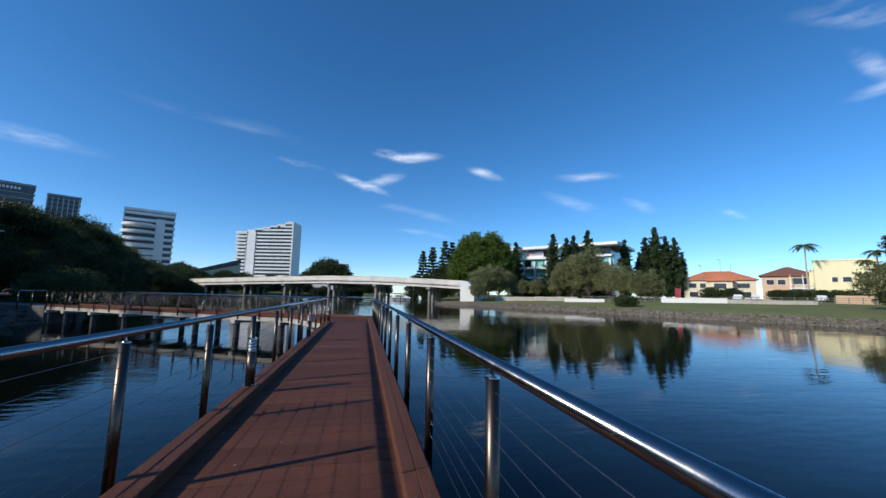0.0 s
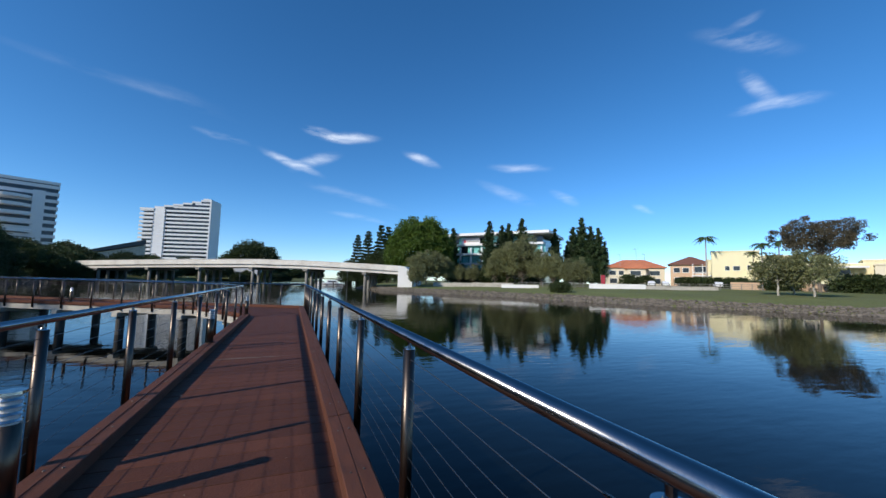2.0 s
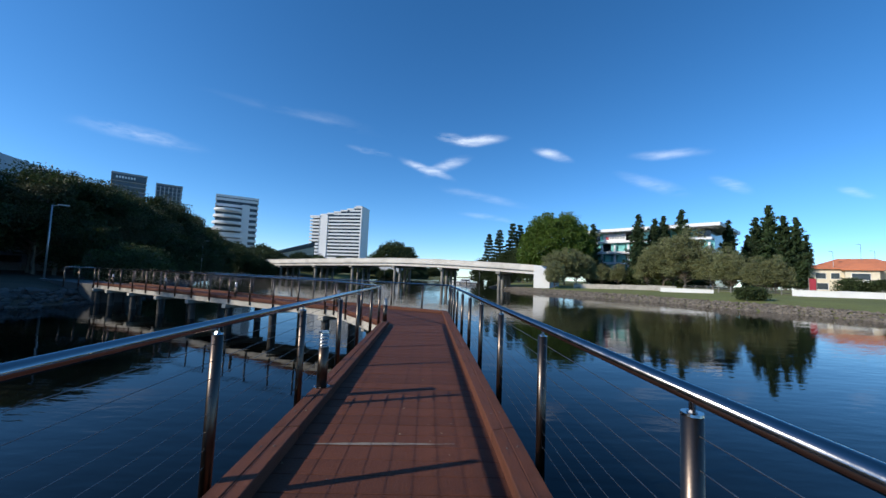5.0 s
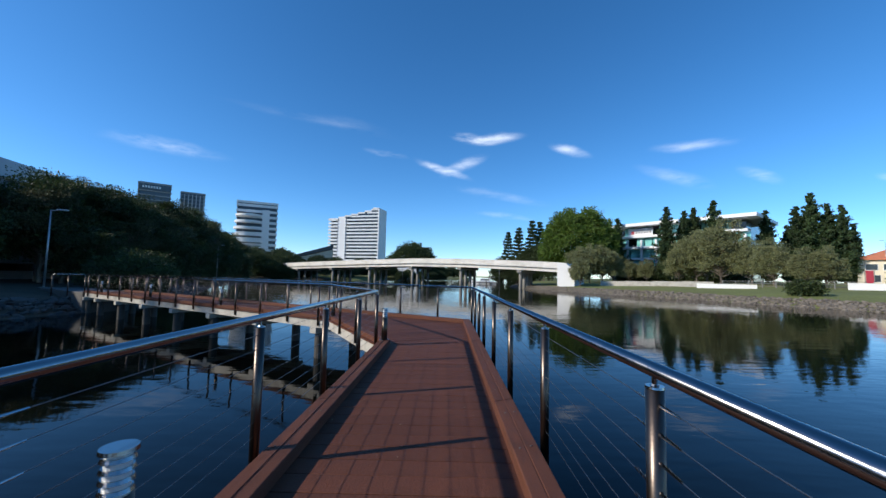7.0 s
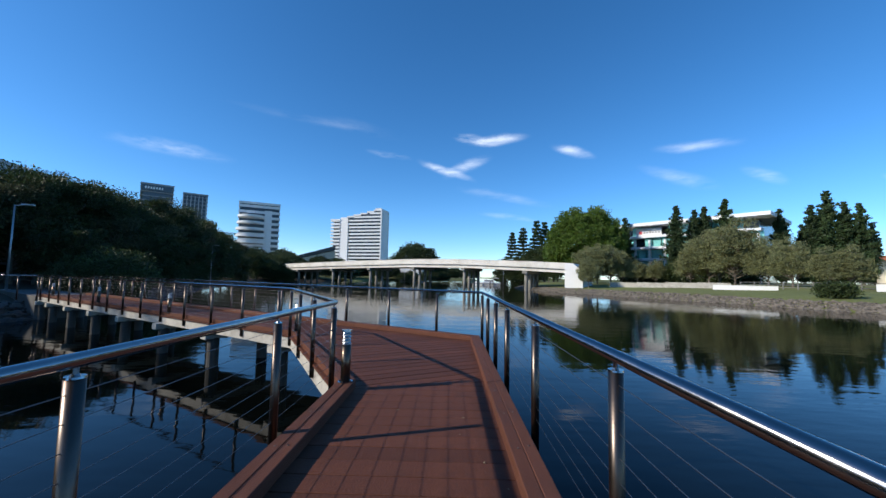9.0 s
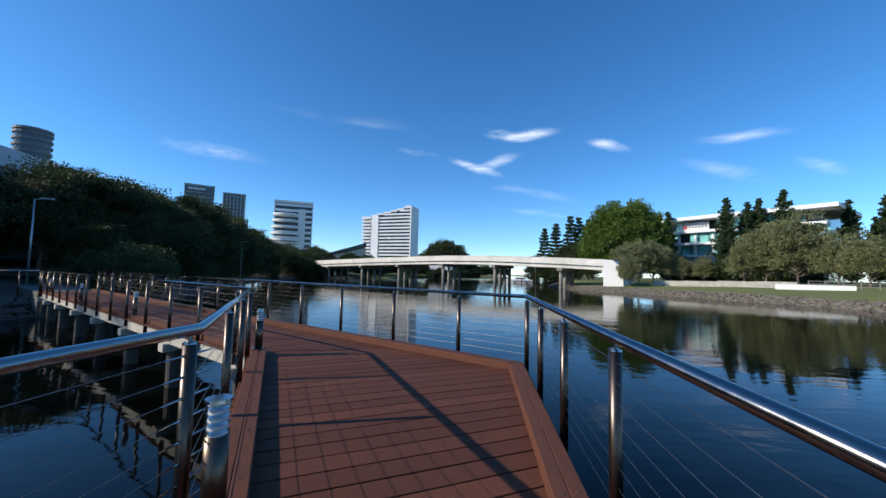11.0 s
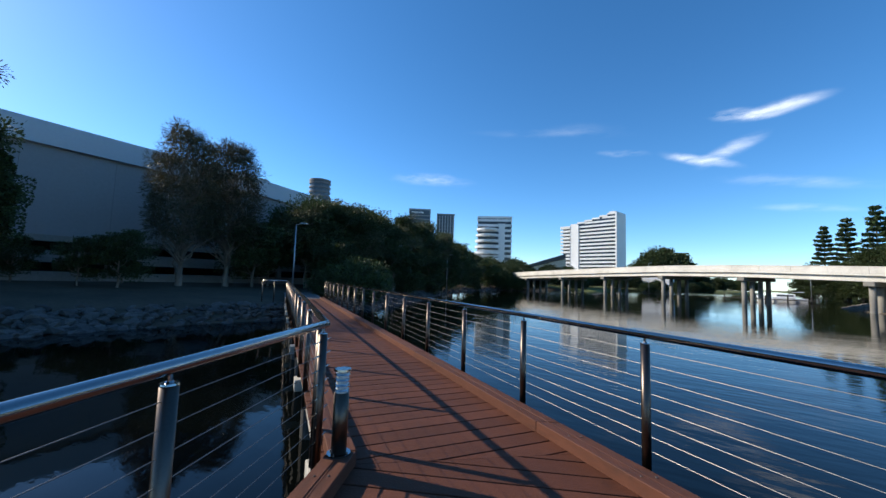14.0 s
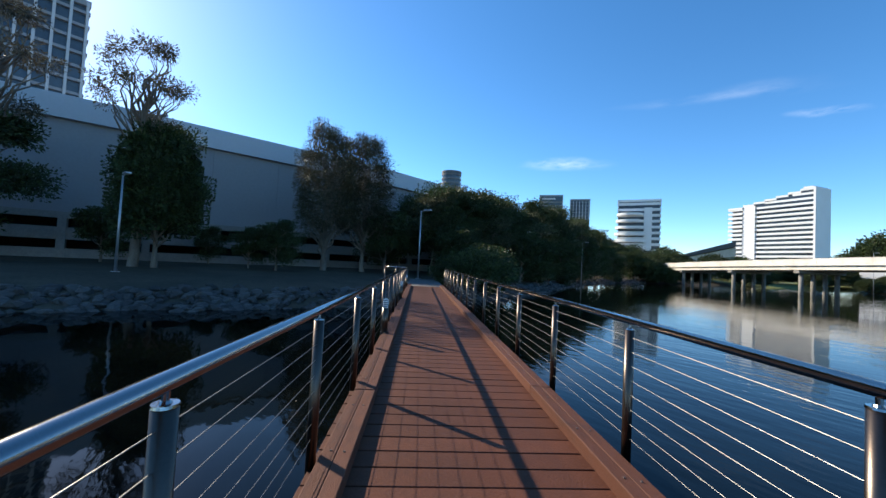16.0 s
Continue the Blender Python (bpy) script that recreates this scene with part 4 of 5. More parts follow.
def glass_office():
    ob = thing("office_building", "modern office building with teal glazing and white flat roof", "office")
    p0, p1 = polar(EYE_A, 22.6, 154), polar(EYE_A, 37.0, 140)
    d = (p1 - p0).normalized()
    w = (p1 - p0).length
    m = Matrix.Translation((p0.x, p0.y, 0)) @ Matrix.Rotation(math.atan2(d.y, d.x), 4, "Z")
    T = 19.8
    part("core", a_box(2, w - 1, 3.0, 22, 0, T - 1.0, m=m), WINDOW_DARK, ob)
    part("roof", a_box(-1.5, w + 2.5, -2.5, 25, T - 0.4, T + 0.6, m=m), ROOF_WHITE, ob, "thin white overhanging roof")
    for k in range(4):
        z = T - 4.2 - 3.8 * k
        part("floor_slab", a_box(0, w, -0.6 - 0.5 * (k % 2), 3.2, z, z + 0.75, m=m), ROOF_WHITE, ob)
    rng = random.Random(7)
    for k in range(4):
        z = T - 3.45 - 3.8 * k
        u = 1.0
        while u < w - 3:
            gw = rng.choice((2.6, 3.4, 5.2))
            if rng.random() < 0.82:
                part("pane", a_box(u, u + gw - 0.25, 0.9 if k % 2 else 1.8, 1.1 if k % 2 else 2.0, z, z + 2.95, m=m), TEAL_GLASS, ob)
            u += gw
    for k in range(9):
        part("column", a_box(1 + k * (w - 2) / 8, 1.6 + k * (w - 2) / 8, -0.4, 0.3, 0, T - 5, m=m), ROOF_WHITE, ob)
    part("sign_board", a_box(w * 0.16, w * 0.36, 0.2, 0.6, T - 3.9, T - 1.0, m=m), ROOF_WHITE, ob, "white sign board")
    for k in range(6):
        part("lettering", a_box(w * 0.22 + k * 0.9, w * 0.22 + 0.6 + k * 0.9, 0.1, 0.2, T - 2.7, T - 2.1, m=m), GREY_WALL, ob, "grey unreadable lettering")
    part("sign_mark", a_box(w * 0.185, w * 0.185 + 1.0, 0.1, 0.2, T - 2.9, T - 1.9, m=m), RED, ob)


glass_office()


def hip_roof(bm, x0, x1, y0, y1, z, h, over=0.7):
    x0, x1, y0, y1 = x0 - over, x1 + over, y0 - over, y1 + over
    k = min((x1 - x0), (y1 - y0)) / 2
    if (x1 - x0) >= (y1 - y0):
        ridge = ((x0 + k, (y0 + y1) / 2), (x1 - k, (y0 + y1) / 2))
    else:
        ridge = (((x0 + x1) / 2, y0 + k), ((x0 + x1) / 2, y1 - k))
    c = [bm.verts.new((x, y, z)) for x, y in ((x0, y0), (x1, y0), (x1, y1), (x0, y1))]
    e = [bm.verts.new((x, y, z - 0.2)) for x, y in ((x0, y0), (x1, y0), (x1, y1), (x0, y1))]
    r = [bm.verts.new((x, y, z + h)) for x, y in ridge]
    if (x1 - x0) >= (y1 - y0):
        fs = ((c[0], c[1], r[1], r[0]), (c[1], c[2], r[1]), (c[2], c[3], r[0], r[1]), (c[3], c[0], r[0]))
    else:
        fs = ((c[0], c[1], r[0]), (c[1], c[2], r[1], r[0]), (c[2], c[3], r[1]), (c[3], c[0], r[0], r[1]))
    for f in fs:
        bm.faces.new(f)
    for i in range(4):
        bm.faces.new((e[i], e[(i + 1) % 4], c[(i + 1) % 4], c[i]))
    bm.faces.new(e[::-1])
    return bm


def house(name, label, az, dist, turn, blocks, wall, roof, windows, flat=False):
    """blocks: x0, x1, y0, y1, wall height, roof rise. windows: x, z, width, height on the front wall of a block."""
    ob = thing(name, label, "house")
    p = polar(EYE_A, az, dist)
    m = pose(p.x, p.y, ground_z(p.x, p.y), 0, 0, turn)
    for x0, x1, y0, y1, h, rise in blocks:
        part("wall", a_box(x0, x1, y0, y1, -0.4, h, m=m), wall, ob)
        if flat:
            part("parapet", a_box(x0 - 0.15, x1 + 0.15, y0 - 0.15, y1 + 0.15, h, h + 0.35, m=m), wall, ob)
        else:
            bm = hip_roof(bmesh.new(), x0, x1, y0, y1, h, rise)
            bmesh.ops.transform(bm, matrix=m, verts=bm.verts)
            part("roof", bm, roof, ob)
    for x, y, z, w, h in windows:
        win = part("window", a_box(x, x + w, y - 0.06, y + 0.05, z, z + h, m=m), WINDOW_DARK, ob)
        for a, b, c, d in ((x - 0.1, x + w + 0.1, z + h, z + h + 0.1), (x - 0.1, x + w + 0.1, z - 0.12, z), (x - 0.1, x, z, z + h), (x + w, x + w + 0.1, z, z + h)):
            part("frame", a_box(a, b, y - 0.12, y + 0.02, c, d, m=m), HOUSE_WHITE, win)
    return ob, m


# fronts face the river, down the local -y axis
ob, m = house("house", "ivory two-storey house with orange tiled hip roof", 45.4, 150, -47, [(0, 19, 0, 12, 6.4, 3.0), (7, 13, -3, 0, 6.0, 1.6)], IVORY, ROOF_ORANGE,
              [(1.5, 0, 3.6, 2.0, 1.5), (4.5, 0, 3.6, 1.6, 1.5), (8.2, -3, 3.4, 3.2, 1.6), (14.4, 0, 3.6, 3.0, 1.5), (1.5, 0, 0.6, 2.4, 1.7), (14.2, 0, 0.6, 3.4, 1.8), (8.4, -3, 0.5, 3.0, 1.9)])
part("balcony", a_box(6.6, 13.4, -4.4, -3.0, 2.7, 3.1, m=m), HOUSE_WHITE, ob)
ob, m = house("house", "peach two-storey house with brown tiled roof", 53.2, 140, -55, [(0, 11, 0, 10, 7.0, 2.6)], PEACH, ROOF_BROWN,
              [(1.0, 0, 4.4, 1.6, 1.4), (3.4, 0, 4.4, 1.6, 1.4), (1.2, 0, 1.0, 2.0, 1.8), (6.6, 0, 4.2, 2.8, 2.0), (6.4, 0, 0.8, 3.0, 2.0)])
part("balcony", a_box(5.8, 11.2, -1.8, 0, 3.2, 3.5, m=m), HOUSE_WHITE, ob)
for k in range(3):
    part("balcony_post", a_box(5.9 + 2.5 * k, 6.1 + 2.5 * k, -1.75, -1.55, 0, 7.0, m=m), HOUSE_WHITE, ob)
part("balcony_rail", a_box(5.8, 11.2, -1.8, -1.7, 4.3, 4.45, m=m), HOUSE_WHITE, ob)
ob, m = house("house", "cream rendered flat-roofed house with three small windows", 57.6, 138, -58, [(0, 11.2, 0, 11, 10.4, 0), (-0.9, 0.3, 1, 8, 8.0, 0)], CREAM, CREAM,
              [(3.3, 0, 5.0, 1.0, 1.2), (5.2, 0, 5.0, 1.5, 1.2), (8.4, 0, 5.2, 0.8, 1.2)], True)
ob, m = house("house", "cream flat-roofed villa behind the lawn trees", 65.0, 128, -66, [(0, 12, 0, 10, 6.0, 0), (-7, 0, 2, 10, 8.4, 0), (12, 22, 3, 12, 7.0, 0)], CREAM, CREAM,
              [(1.5, 0, 3.0, 2.6, 2.0), (6.5, 0, 3.0, 3.2, 2.0), (14.5, 3, 3.2, 3.0, 2.2)], True)
part("canopy", a_box(-1, 12.5, -2.5, 0, 5.2, 5.6, m=m), HOUSE_WHITE, ob)
ob, m = house("house", "pale villa with a long flat roof and wide windows", 71.0, 120, -71, [(0, 17, 0, 10, 5.6, 0), (3, 17, 1, 10, 7.4, 0)], IVORY, IVORY,
              [(2.0, 0, 0.8, 4.0, 2.4), (8.0, 0, 0.8, 5.0, 2.4)], True)


def garden_wall(name, p, q, height, thick, mat, label, panels=1, category="wall"):
    ob = thing(name, label, category)
    p, q = Vector(p), Vector(q)
    for k in range(panels):
        a, b = p.lerp(q, k / panels), p.lerp(q, (k + 1) / panels)
        d = b - a
        z = min(ground_z(*a), ground_z(*b)) - 0.1
        m = Matrix.Translation((a.x, a.y, z)) @ Matrix.Rotation(math.atan2(d.y, d.x), 4, "Z")
        part("wall_panel", a_box(0.01, d.length - 0.01, -thick / 2, thick / 2, 0, height, m=m), mat, ob)
        part("coping", a_box(0.0, d.length, -thick / 2 - 0.03, thick / 2 + 0.03, height, height + 0.06, m=m), mat, ob)
    return ob


garden_wall("retaining_wall", (58.5, 72.3), (66.5, 65.2), 1.05, 0.3, WHITE, "low white rendered wall on the lawn", 2)
garden_wall("retaining_wall", (66.5, 65.2), (76.5, 57.5), 0.75, 0.3, FASCIA, "low weathered grey wall on the lawn", 4)
garden_wall("retaining_wall", (31, 93), (46, 82), 1.0, 0.4, FASCIA, "long low grey wall behind the bank trees", 4)
garden_wall("retaining_wall", (42, 80.5), (48, 75.5), 0.8, 0.3, WHITE, "low white wall below the road", 1)
garden_wall("retaining_wall", (88, 62), (105, 46), 1.6, 0.3, PEACH, "peach garden wall below the houses", 3)


def fence(p, q, n, label):
    ob = thing("fence", label, "fence")
    p, q = Vector(p), Vector(q)
    for k in range(n + 1):
        a = p.lerp(q, k / n)
        z = ground_z(*a)
        part("post", a_box(a.x - 0.05, a.x + 0.05, a.y - 0.05, a.y + 0.05, z - 0.1, z + 1.2), PIER, ob)
    zp, zq = ground_z(*p), ground_z(*q)
    for h in (0.35, 0.75, 1.12):
        part("rail", tube(bmesh.new(), (p.x, p.y, zp + h), (q.x, q.y, zq + h), 0.04, 0.04, 6), PIER, ob)


fence((46, 80), (62, 73), 10, "grey post and rail fence along the road")
fence((67, 67), (86, 55), 12, "grey post and rail fence below the houses")


# ---- lamp posts ----
def street_lamp(x, y, top, turn, label="galvanised lamp post with a flat lantern arm"):
    z = ground_z(x, y)
    ob = thing("street_lamp", label, "street lamp", pose(x, y, z, 0, 0, turn), group="path lamps")
    h = top - z
    part("base_plate", a_box(-0.18, 0.18, -0.18, 0.18, 0, 0.03), LAMP_POLE, ob)
    part("pole", tube(bmesh.new(), (0, 0, 0.03), (0, 0, h), 0.075, 0.045, 12), LAMP_POLE, ob, "", True)
    part("arm", tube(bmesh.new(), (0, 0, h - 0.06), (0.55, 0, h + 0.02), 0.03, 0.03, 8), LAMP_POLE, ob)
    part("lantern", a_box(0.35, 1.0, -0.14, 0.14, h - 0.01, h + 0.09, 0.02), LAMP_POLE, ob)
    return ob


street_lamp(-30.6, 25.1, 5.45, 20)
street_lamp(-30.2, 44.7, 5.75, 25)
street_lamp(-35.6, 62.9, 5.7, 15)
street_lamp(-41.0, 83.0, 6.0, 15)
for az, dist, top in ((47.3, 150, 12.4), (49.3, 155, 14.6), (50.3, 165, 13.5)):
    p = polar(EYE_A, az, dist)
    street_lamp(p.x, p.y, top, 160, "tall road lamp post near the houses")
p = polar(EYE_B, -6.9, 150)
street_lamp(p.x, p.y, 9.5, 0, "tall road lamp post beyond the bridge")
p = polar(EYE_B, 8.6, 150)
street_lamp(p.x, p.y, 9.5, 180, "tall road lamp post beyond the bridge")


# ---- the moored boat ----
def boat():
    p = polar(EYE_B, 6.2, 124)
    ob = thing("motor_boat", "white motor boat moored beside a low jetty", "boat", pose(p.x, p.y, WATER_Z, 0, 0, 172))
    bm = bmesh.new()
    rings = []
    for u, w, z in ((-4.5, 1.3, 0.9), (-2, 1.5, 0.95), (1.5, 1.4, 1.05), (3.6, 0.8, 1.25), (4.8, 0.08, 1.45)):
        rings.append([bm.verts.new(q) for q in ((u, -w, z), (u * 0.96, -w * 0.75, -0.2), (u * 0.96, w * 0.75, -0.2), (u, w, z))])
    for a, b in zip(rings, rings[1:]):
        for k in range(4):
            bm.faces.new((a[k], a[(k + 1) % 4], b[(k + 1) % 4], b[k]))
    bm.faces.new(rings[0][::-1])
    bm.faces.new(rings[-1])
    bmesh.ops.recalc_face_normals(bm, faces=bm.faces)
    part("hull", bm, HULL, ob)
    part("cabin", a_box(-2.4, 1.2, -1.0, 1.0, 0.95, 1.9, 0.12), HULL, ob)
    for s in (-1.03, 1.0):
        part("window", a_box(-2.0, 0.9, s, s + 0.03, 1.3, 1.7), WINDOW_DARK, ob)
    part("canopy", a_box(-3.9, -1.6, -1.1, 1.1, 2.35, 2.45, 0.03), HULL, ob)
    jet = thing("jetty", "low dark timber jetty beside the boat", "jetty", pose(p.x, p.y, WATER_Z, 0, 0, 172))
    part("deck", a_box(-6, 12, 2.0, 3.6, 0.4, 0.6), PILE, jet)
    for k in range(5):
        part("pile", tube(bmesh.new(), (-5 + 4 * k, 2.0, -1.5), (-5 + 4 * k, 2.0, 1.4), 0.15, 0.15, 8), PILE, jet)


boat()


# ---- parked cars below the houses ----
def car():
    ob = thing("parked_car", "white parked hatchback beside the road", "car", group="parked cars")
    bm = bmesh.new()
    prof = ((-2.1, 0.35), (-2.1, 0.85), (-1.2, 0.98), (-0.55, 1.45), (1.1, 1.48), (1.85, 1.0), (2.1, 0.9), (2.1, 0.35))
    a = [bm.verts.new((x, -0.85 + (0.12 if z > 1.2 else 0), z)) for x, z in prof]
    b = [bm.verts.new((x, 0.85 - (0.12 if z > 1.2 else 0), z)) for x, z in prof]
    bm.faces.new(a)
    bm.faces.new(b[::-1])
    for i in range(len(prof)):
        bm.faces.new((a[i], b[i], b[(i + 1) % 8], a[(i + 1) % 8]))
    bmesh.ops.recalc_face_normals(bm, faces=bm.faces)
    part("body", bm, CAR_WHITE, ob)
    for s in (-0.84, 0.81):
        part("window", a_box(-0.6, 1.3, s, s + 0.03, 1.02, 1.36), WINDOW_DARK, ob)
    for x in (-1.3, 1.3):
        for y in (-0.8, 0.8):
            w = part("wheel", tube(bmesh.new(), (x, y - 0.1, 0.32), (x, y + 0.1, 0.32), 0.32, 0.32, 16), RUBBER, ob)
            part("rim", tube(bmesh.new(), (x, y - 0.11, 0.32), (x, y + 0.11, 0.32), 0.19, 0.19, 12), LAMP_POLE, w)
    return ob


first_car = car()
for k, (az, dist, turn) in enumerate(((58.2, 112, 40), (51.0, 118, 35), (52.6, 121, 42))):
    p = polar(EYE_A, az, dist)
    m = pose(p.x, p.y, ground_z(p.x, p.y), 0, 0, turn)
    if k == 0:
        first_car.matrix_basis = m
    else:
        copy_thing(first_car, m)

p = polar(EYE_A, 45.0, 96)
ob = thing("red_sign_panel", "dark red upright panel beside the white wall", "sign", pose(p.x, p.y, ground_z(p.x, p.y), 0, 0, -45))
part("panel", a_box(-0.42, 0.42, -0.05, 0.05, 0.4, 2.8, 0.01), RED, ob)
for s in (-0.5, 0.5):
    part("leg", tube(bmesh.new(), (s, 0.1, -0.2), (s, 0.1, 3.0), 0.05, 0.05, 8), PIER, ob)


# ---- trees ----
def quads_mesh(name, centres, normals_seed, size, mat, stretch=(1.0, 1.0), droop=0.0, seed=0):
    """Many small leaf blades, each a folded pair of triangles."""
    rng = np.random.default_rng(seed)
    n = len(centres)
    a = rng.normal(size=(n, 3))
    a[:, 2] -= droop
    a /= np.linalg.norm(a, axis=1)[:, None]
    b = rng.normal(size=(n, 3))
    b -= (b * a).sum(1)[:, None] * a
    b /= np.linalg.norm(b, axis=1)[:, None]
    s = size * rng.uniform(0.6, 1.4, n)[:, None]
    L, W = a * s * stretch[0], b * s * stretch[1] * 0.5
    v = np.stack([centres - L * 0.5, centres + W, centres + L * 0.5, centres - W], 1).reshape(-1, 3)
    f = np.arange(4 * n).reshape(-1, 4)
    me = bpy.data.meshes.new(name)
    me.from_pydata(v.tolist(), [], f.tolist())
    me.materials.append(mat)
    return me


def limb(bm, p, q, r0, r1, rng, bend=0.12, steps=3):
    p, q = Vector(p), Vector(q)
    last, lr = p, r0
    for k in range(1, steps + 1):
        t = k / steps
        x = p.lerp(q, t)
        if k < steps:
            x += Vector((rng.uniform(-1, 1), rng.uniform(-1, 1), rng.uniform(-0.3, 0.3))) * (q - p).length * bend
        r = r0 + (r1 - r0) * t
        tube(bm, last, x, lr, r, 7, False)
        last, lr = x, r
    return bm


def broad_tree(name, label, height, spread, crown_base, clumps, leaves, leaf, mat, bark, seed, clump_r=1.1, open_crown=0.0, flat=1.0, droop=0.0, stretch=(1, 0.7), group="bank trees", lean=0.0, domed=False, ragged=0.26):
    """A tapered trunk with limbs that end in leafy clumps."""
    rng = random.Random(seed)
    nrng = np.random.default_rng(seed)
    ob = thing(name, label, "tree", group=group)
    bm = bmesh.new()
    fork = crown_base * rng.uniform(0.7, 1.0)
    top = Vector((lean, 0, height * 0.8))
    limb(bm, (0, 0, -0.2), (lean * 0.3, 0, fork), height * 0.017 + 0.05, height * 0.013 + 0.03, rng, 0.05)
    lead = [Vector((lean * 0.3, 0, fork - 0.05))]
    for k in range(5):
        lead.append(Vector((lean * 0.3 + rng.uniform(-0.06, 0.06) * spread * (k + 1) * 0.6, rng.uniform(-0.06, 0.06) * spread * (k + 1) * 0.6, fork + (height * 0.86 - fork) * (k + 1) / 5)))
        r0 = height * 0.0115 * (1 - k / 5.4) + 0.02
        tube(bm, lead[-2], lead[-1], r0, r0 * 0.82, 7, False)
    ends = []
    for k in range(clumps):
        t = 6.28318 * (k / clumps) * 2.4 + rng.uniform(-0.5, 0.5)
        lev = (k + 0.5) / clumps
        z = crown_base + (height - crown_base) * (0.12 + 0.88 * lev ** (0.8 * flat))
        rad = spread * math.sin(math.pi * min(0.93, 0.22 + 0.66 * lev)) * rng.uniform(0.45 + 0.3 * open_crown, 1.0)
        e = Vector((lean * lev + rad * math.cos(t), rad * math.sin(t), z - clump_r * 0.5))
        if domed:
            c, t = 1 - 1.45 * lev, 2.39996 * k
            q = rng.uniform(1 - ragged, 1.0 + 0.25 * (ragged - 0.26))
            rad = (spread - clump_r * 0.6) * math.sqrt(max(0, 1 - c * c)) * q
            e = Vector((rad * math.cos(t), rad * math.sin(t), crown_base + (height - crown_base) * (0.40 + 0.60 * c * q) - clump_r * 0.6 * max(0, c)))
            e.z = max(e.z, crown_base + clump_r * 0.3)
        ends.append(e)
        if k % 2 == 0 or open_crown > 0.3:
            at = min(4.6, max(0.0, (e.z * 0.72 - fork) / max(0.1, height * 0.86 - fork) * 5 - 0.6))
            j = int(at)
            limb(bm, lead[j].lerp(lead[j + 1], at - j), e, height * 0.0045 + 0.015, 0.01, rng, 0.12, 4)
    part("trunk", bm, bark, ob, "", True)
    cs = []
    per = leaves // clumps
    for e in ends:
        d = np.clip(nrng.normal(size=(per, 3)), -1.65, 1.65)
        cs.append(np.array(e) + d * clump_r * (0.46 if domed else 0.58) * rng.uniform(0.75, 1.25) * np.array([1, 1, 0.8]))
    cs = np.concatenate(cs)
    me = quads_mesh("crown", cs, 0, leaf, mat, stretch, droop, seed)
    piece("crown", me, ob)
    return ob


def conifer(name, label, height, spread, leaves, mat, seed, norfolk=False):
    rng = np.random.default_rng(seed)
    ob = thing(name, label, "tree", group="conifers")
    bm = bmesh.new()
    tube(bm, (0, 0, -0.2), (0, 0, height * 0.97), height * 0.016, 0.02, 8)
    cs = []
    tiers = int(height / (1.35 if norfolk else 0.8))
    lean = rng.uniform(-1, 1, (tiers, 2)) * (0.05 if norfolk else 0.28)
    for k in range(tiers):
        f = k / tiers
        z = height * ((0.10 if norfolk else 0.05) + (0.9 if norfolk else 0.96) * f)
        if norfolk:
            reach = spread * (1 - f) ** 0.8 * rng.uniform(0.8, 1.1) + 0.12
        else:
            reach = spread * min(1.0, 0.55 + 2.2 * f) * (1 - f) ** 0.72 * rng.uniform(0.82, 1.1) + 0.08
        arms = 5 if norfolk else 6
        for j in range(arms):
            t = 6.28318 * j / arms + rng.uniform(-0.4, 0.4) + k
            rr = reach * (rng.uniform(0.75, 1.05) if norfolk else rng.uniform(0.35, 1.18))
            n = max(3, int(leaves / tiers / arms * (1.0 if norfolk else (0.35 + 1.3 * (1 - f)))))
            s = rng.uniform(0.08, 1, n) ** 0.8
            up = 0.16 * rr * s if norfolk else 0.42 * rr * s
            blur = rng.normal(size=(n, 3)) * (0.15 if norfolk else 0.10 + 0.34 * (1 - f))
            cs.append(np.stack([s * rr * math.cos(t) + lean[k, 0], s * rr * math.sin(t) + lean[k, 1], z + up], 1) + blur)
            if j % 2 == 0:
                tube(bm, (0, 0, z), (rr * 0.9 * math.cos(t), rr * 0.9 * math.sin(t), z + (0.14 if norfolk else 0.38) * rr), 0.05, 0.02, 5, False)
    part("trunk", bm, BARK, ob)
    piece("crown", quads_mesh("crown", np.concatenate(cs), 0, 0.55 if norfolk else 0.44, mat, (1.0, 0.6), 0.3, seed), ob)
    return ob


def palm(name, label, height, fronds, reach, seed):
    rng = random.Random(seed)
    ob = thing(name, label, "palm", group="palms")
    bm = bmesh.new()
    for k in range(8):
        tube(bm, (0.04 * math.sin(k), 0, height * k / 8), (0.04 * math.sin(k + 1), 0, height * (k + 1) / 8), 0.24 - 0.012 * k, 0.23 - 0.012 * k, 10, False)
    part("trunk", bm, PALE_BARK, ob, "", True)
    for k in range(fronds):
        t = 6.28318 * k / fronds + rng.uniform(-0.2, 0.2)
        rise = rng.uniform(-0.2, 1.0)
        bm = bmesh.new()
        prev = None
        for j in range(9):
            s = j / 8
            out = reach * s
            z = height + reach * (rise * 0.6 * s - (0.65 + 0.2 * rise) * s * s)
            c = Vector((out * math.cos(t), out * math.sin(t), z))
            if prev is not None:
                side = Vector((-math.sin(t), math.cos(t), 0))
                w = 0.85 * math.sin(math.pi * min(0.97, s * 0.85 + 0.1))
                for sg in (-1, 1):
                    for q in (0.0, 0.25, 0.5, 0.75):
                        b = prev.lerp(c, q)
                        v = [bm.verts.new(b), bm.verts.new(b + (c - prev) * 0.3), bm.verts.new(b + side * sg * w + (c - prev) * 0.7 - Vector((0, 0, w * 0.5)))]
                        bm.faces.new(v)
            prev = c
        part("frond", bm, LEAF_PALM, ob)
    return ob


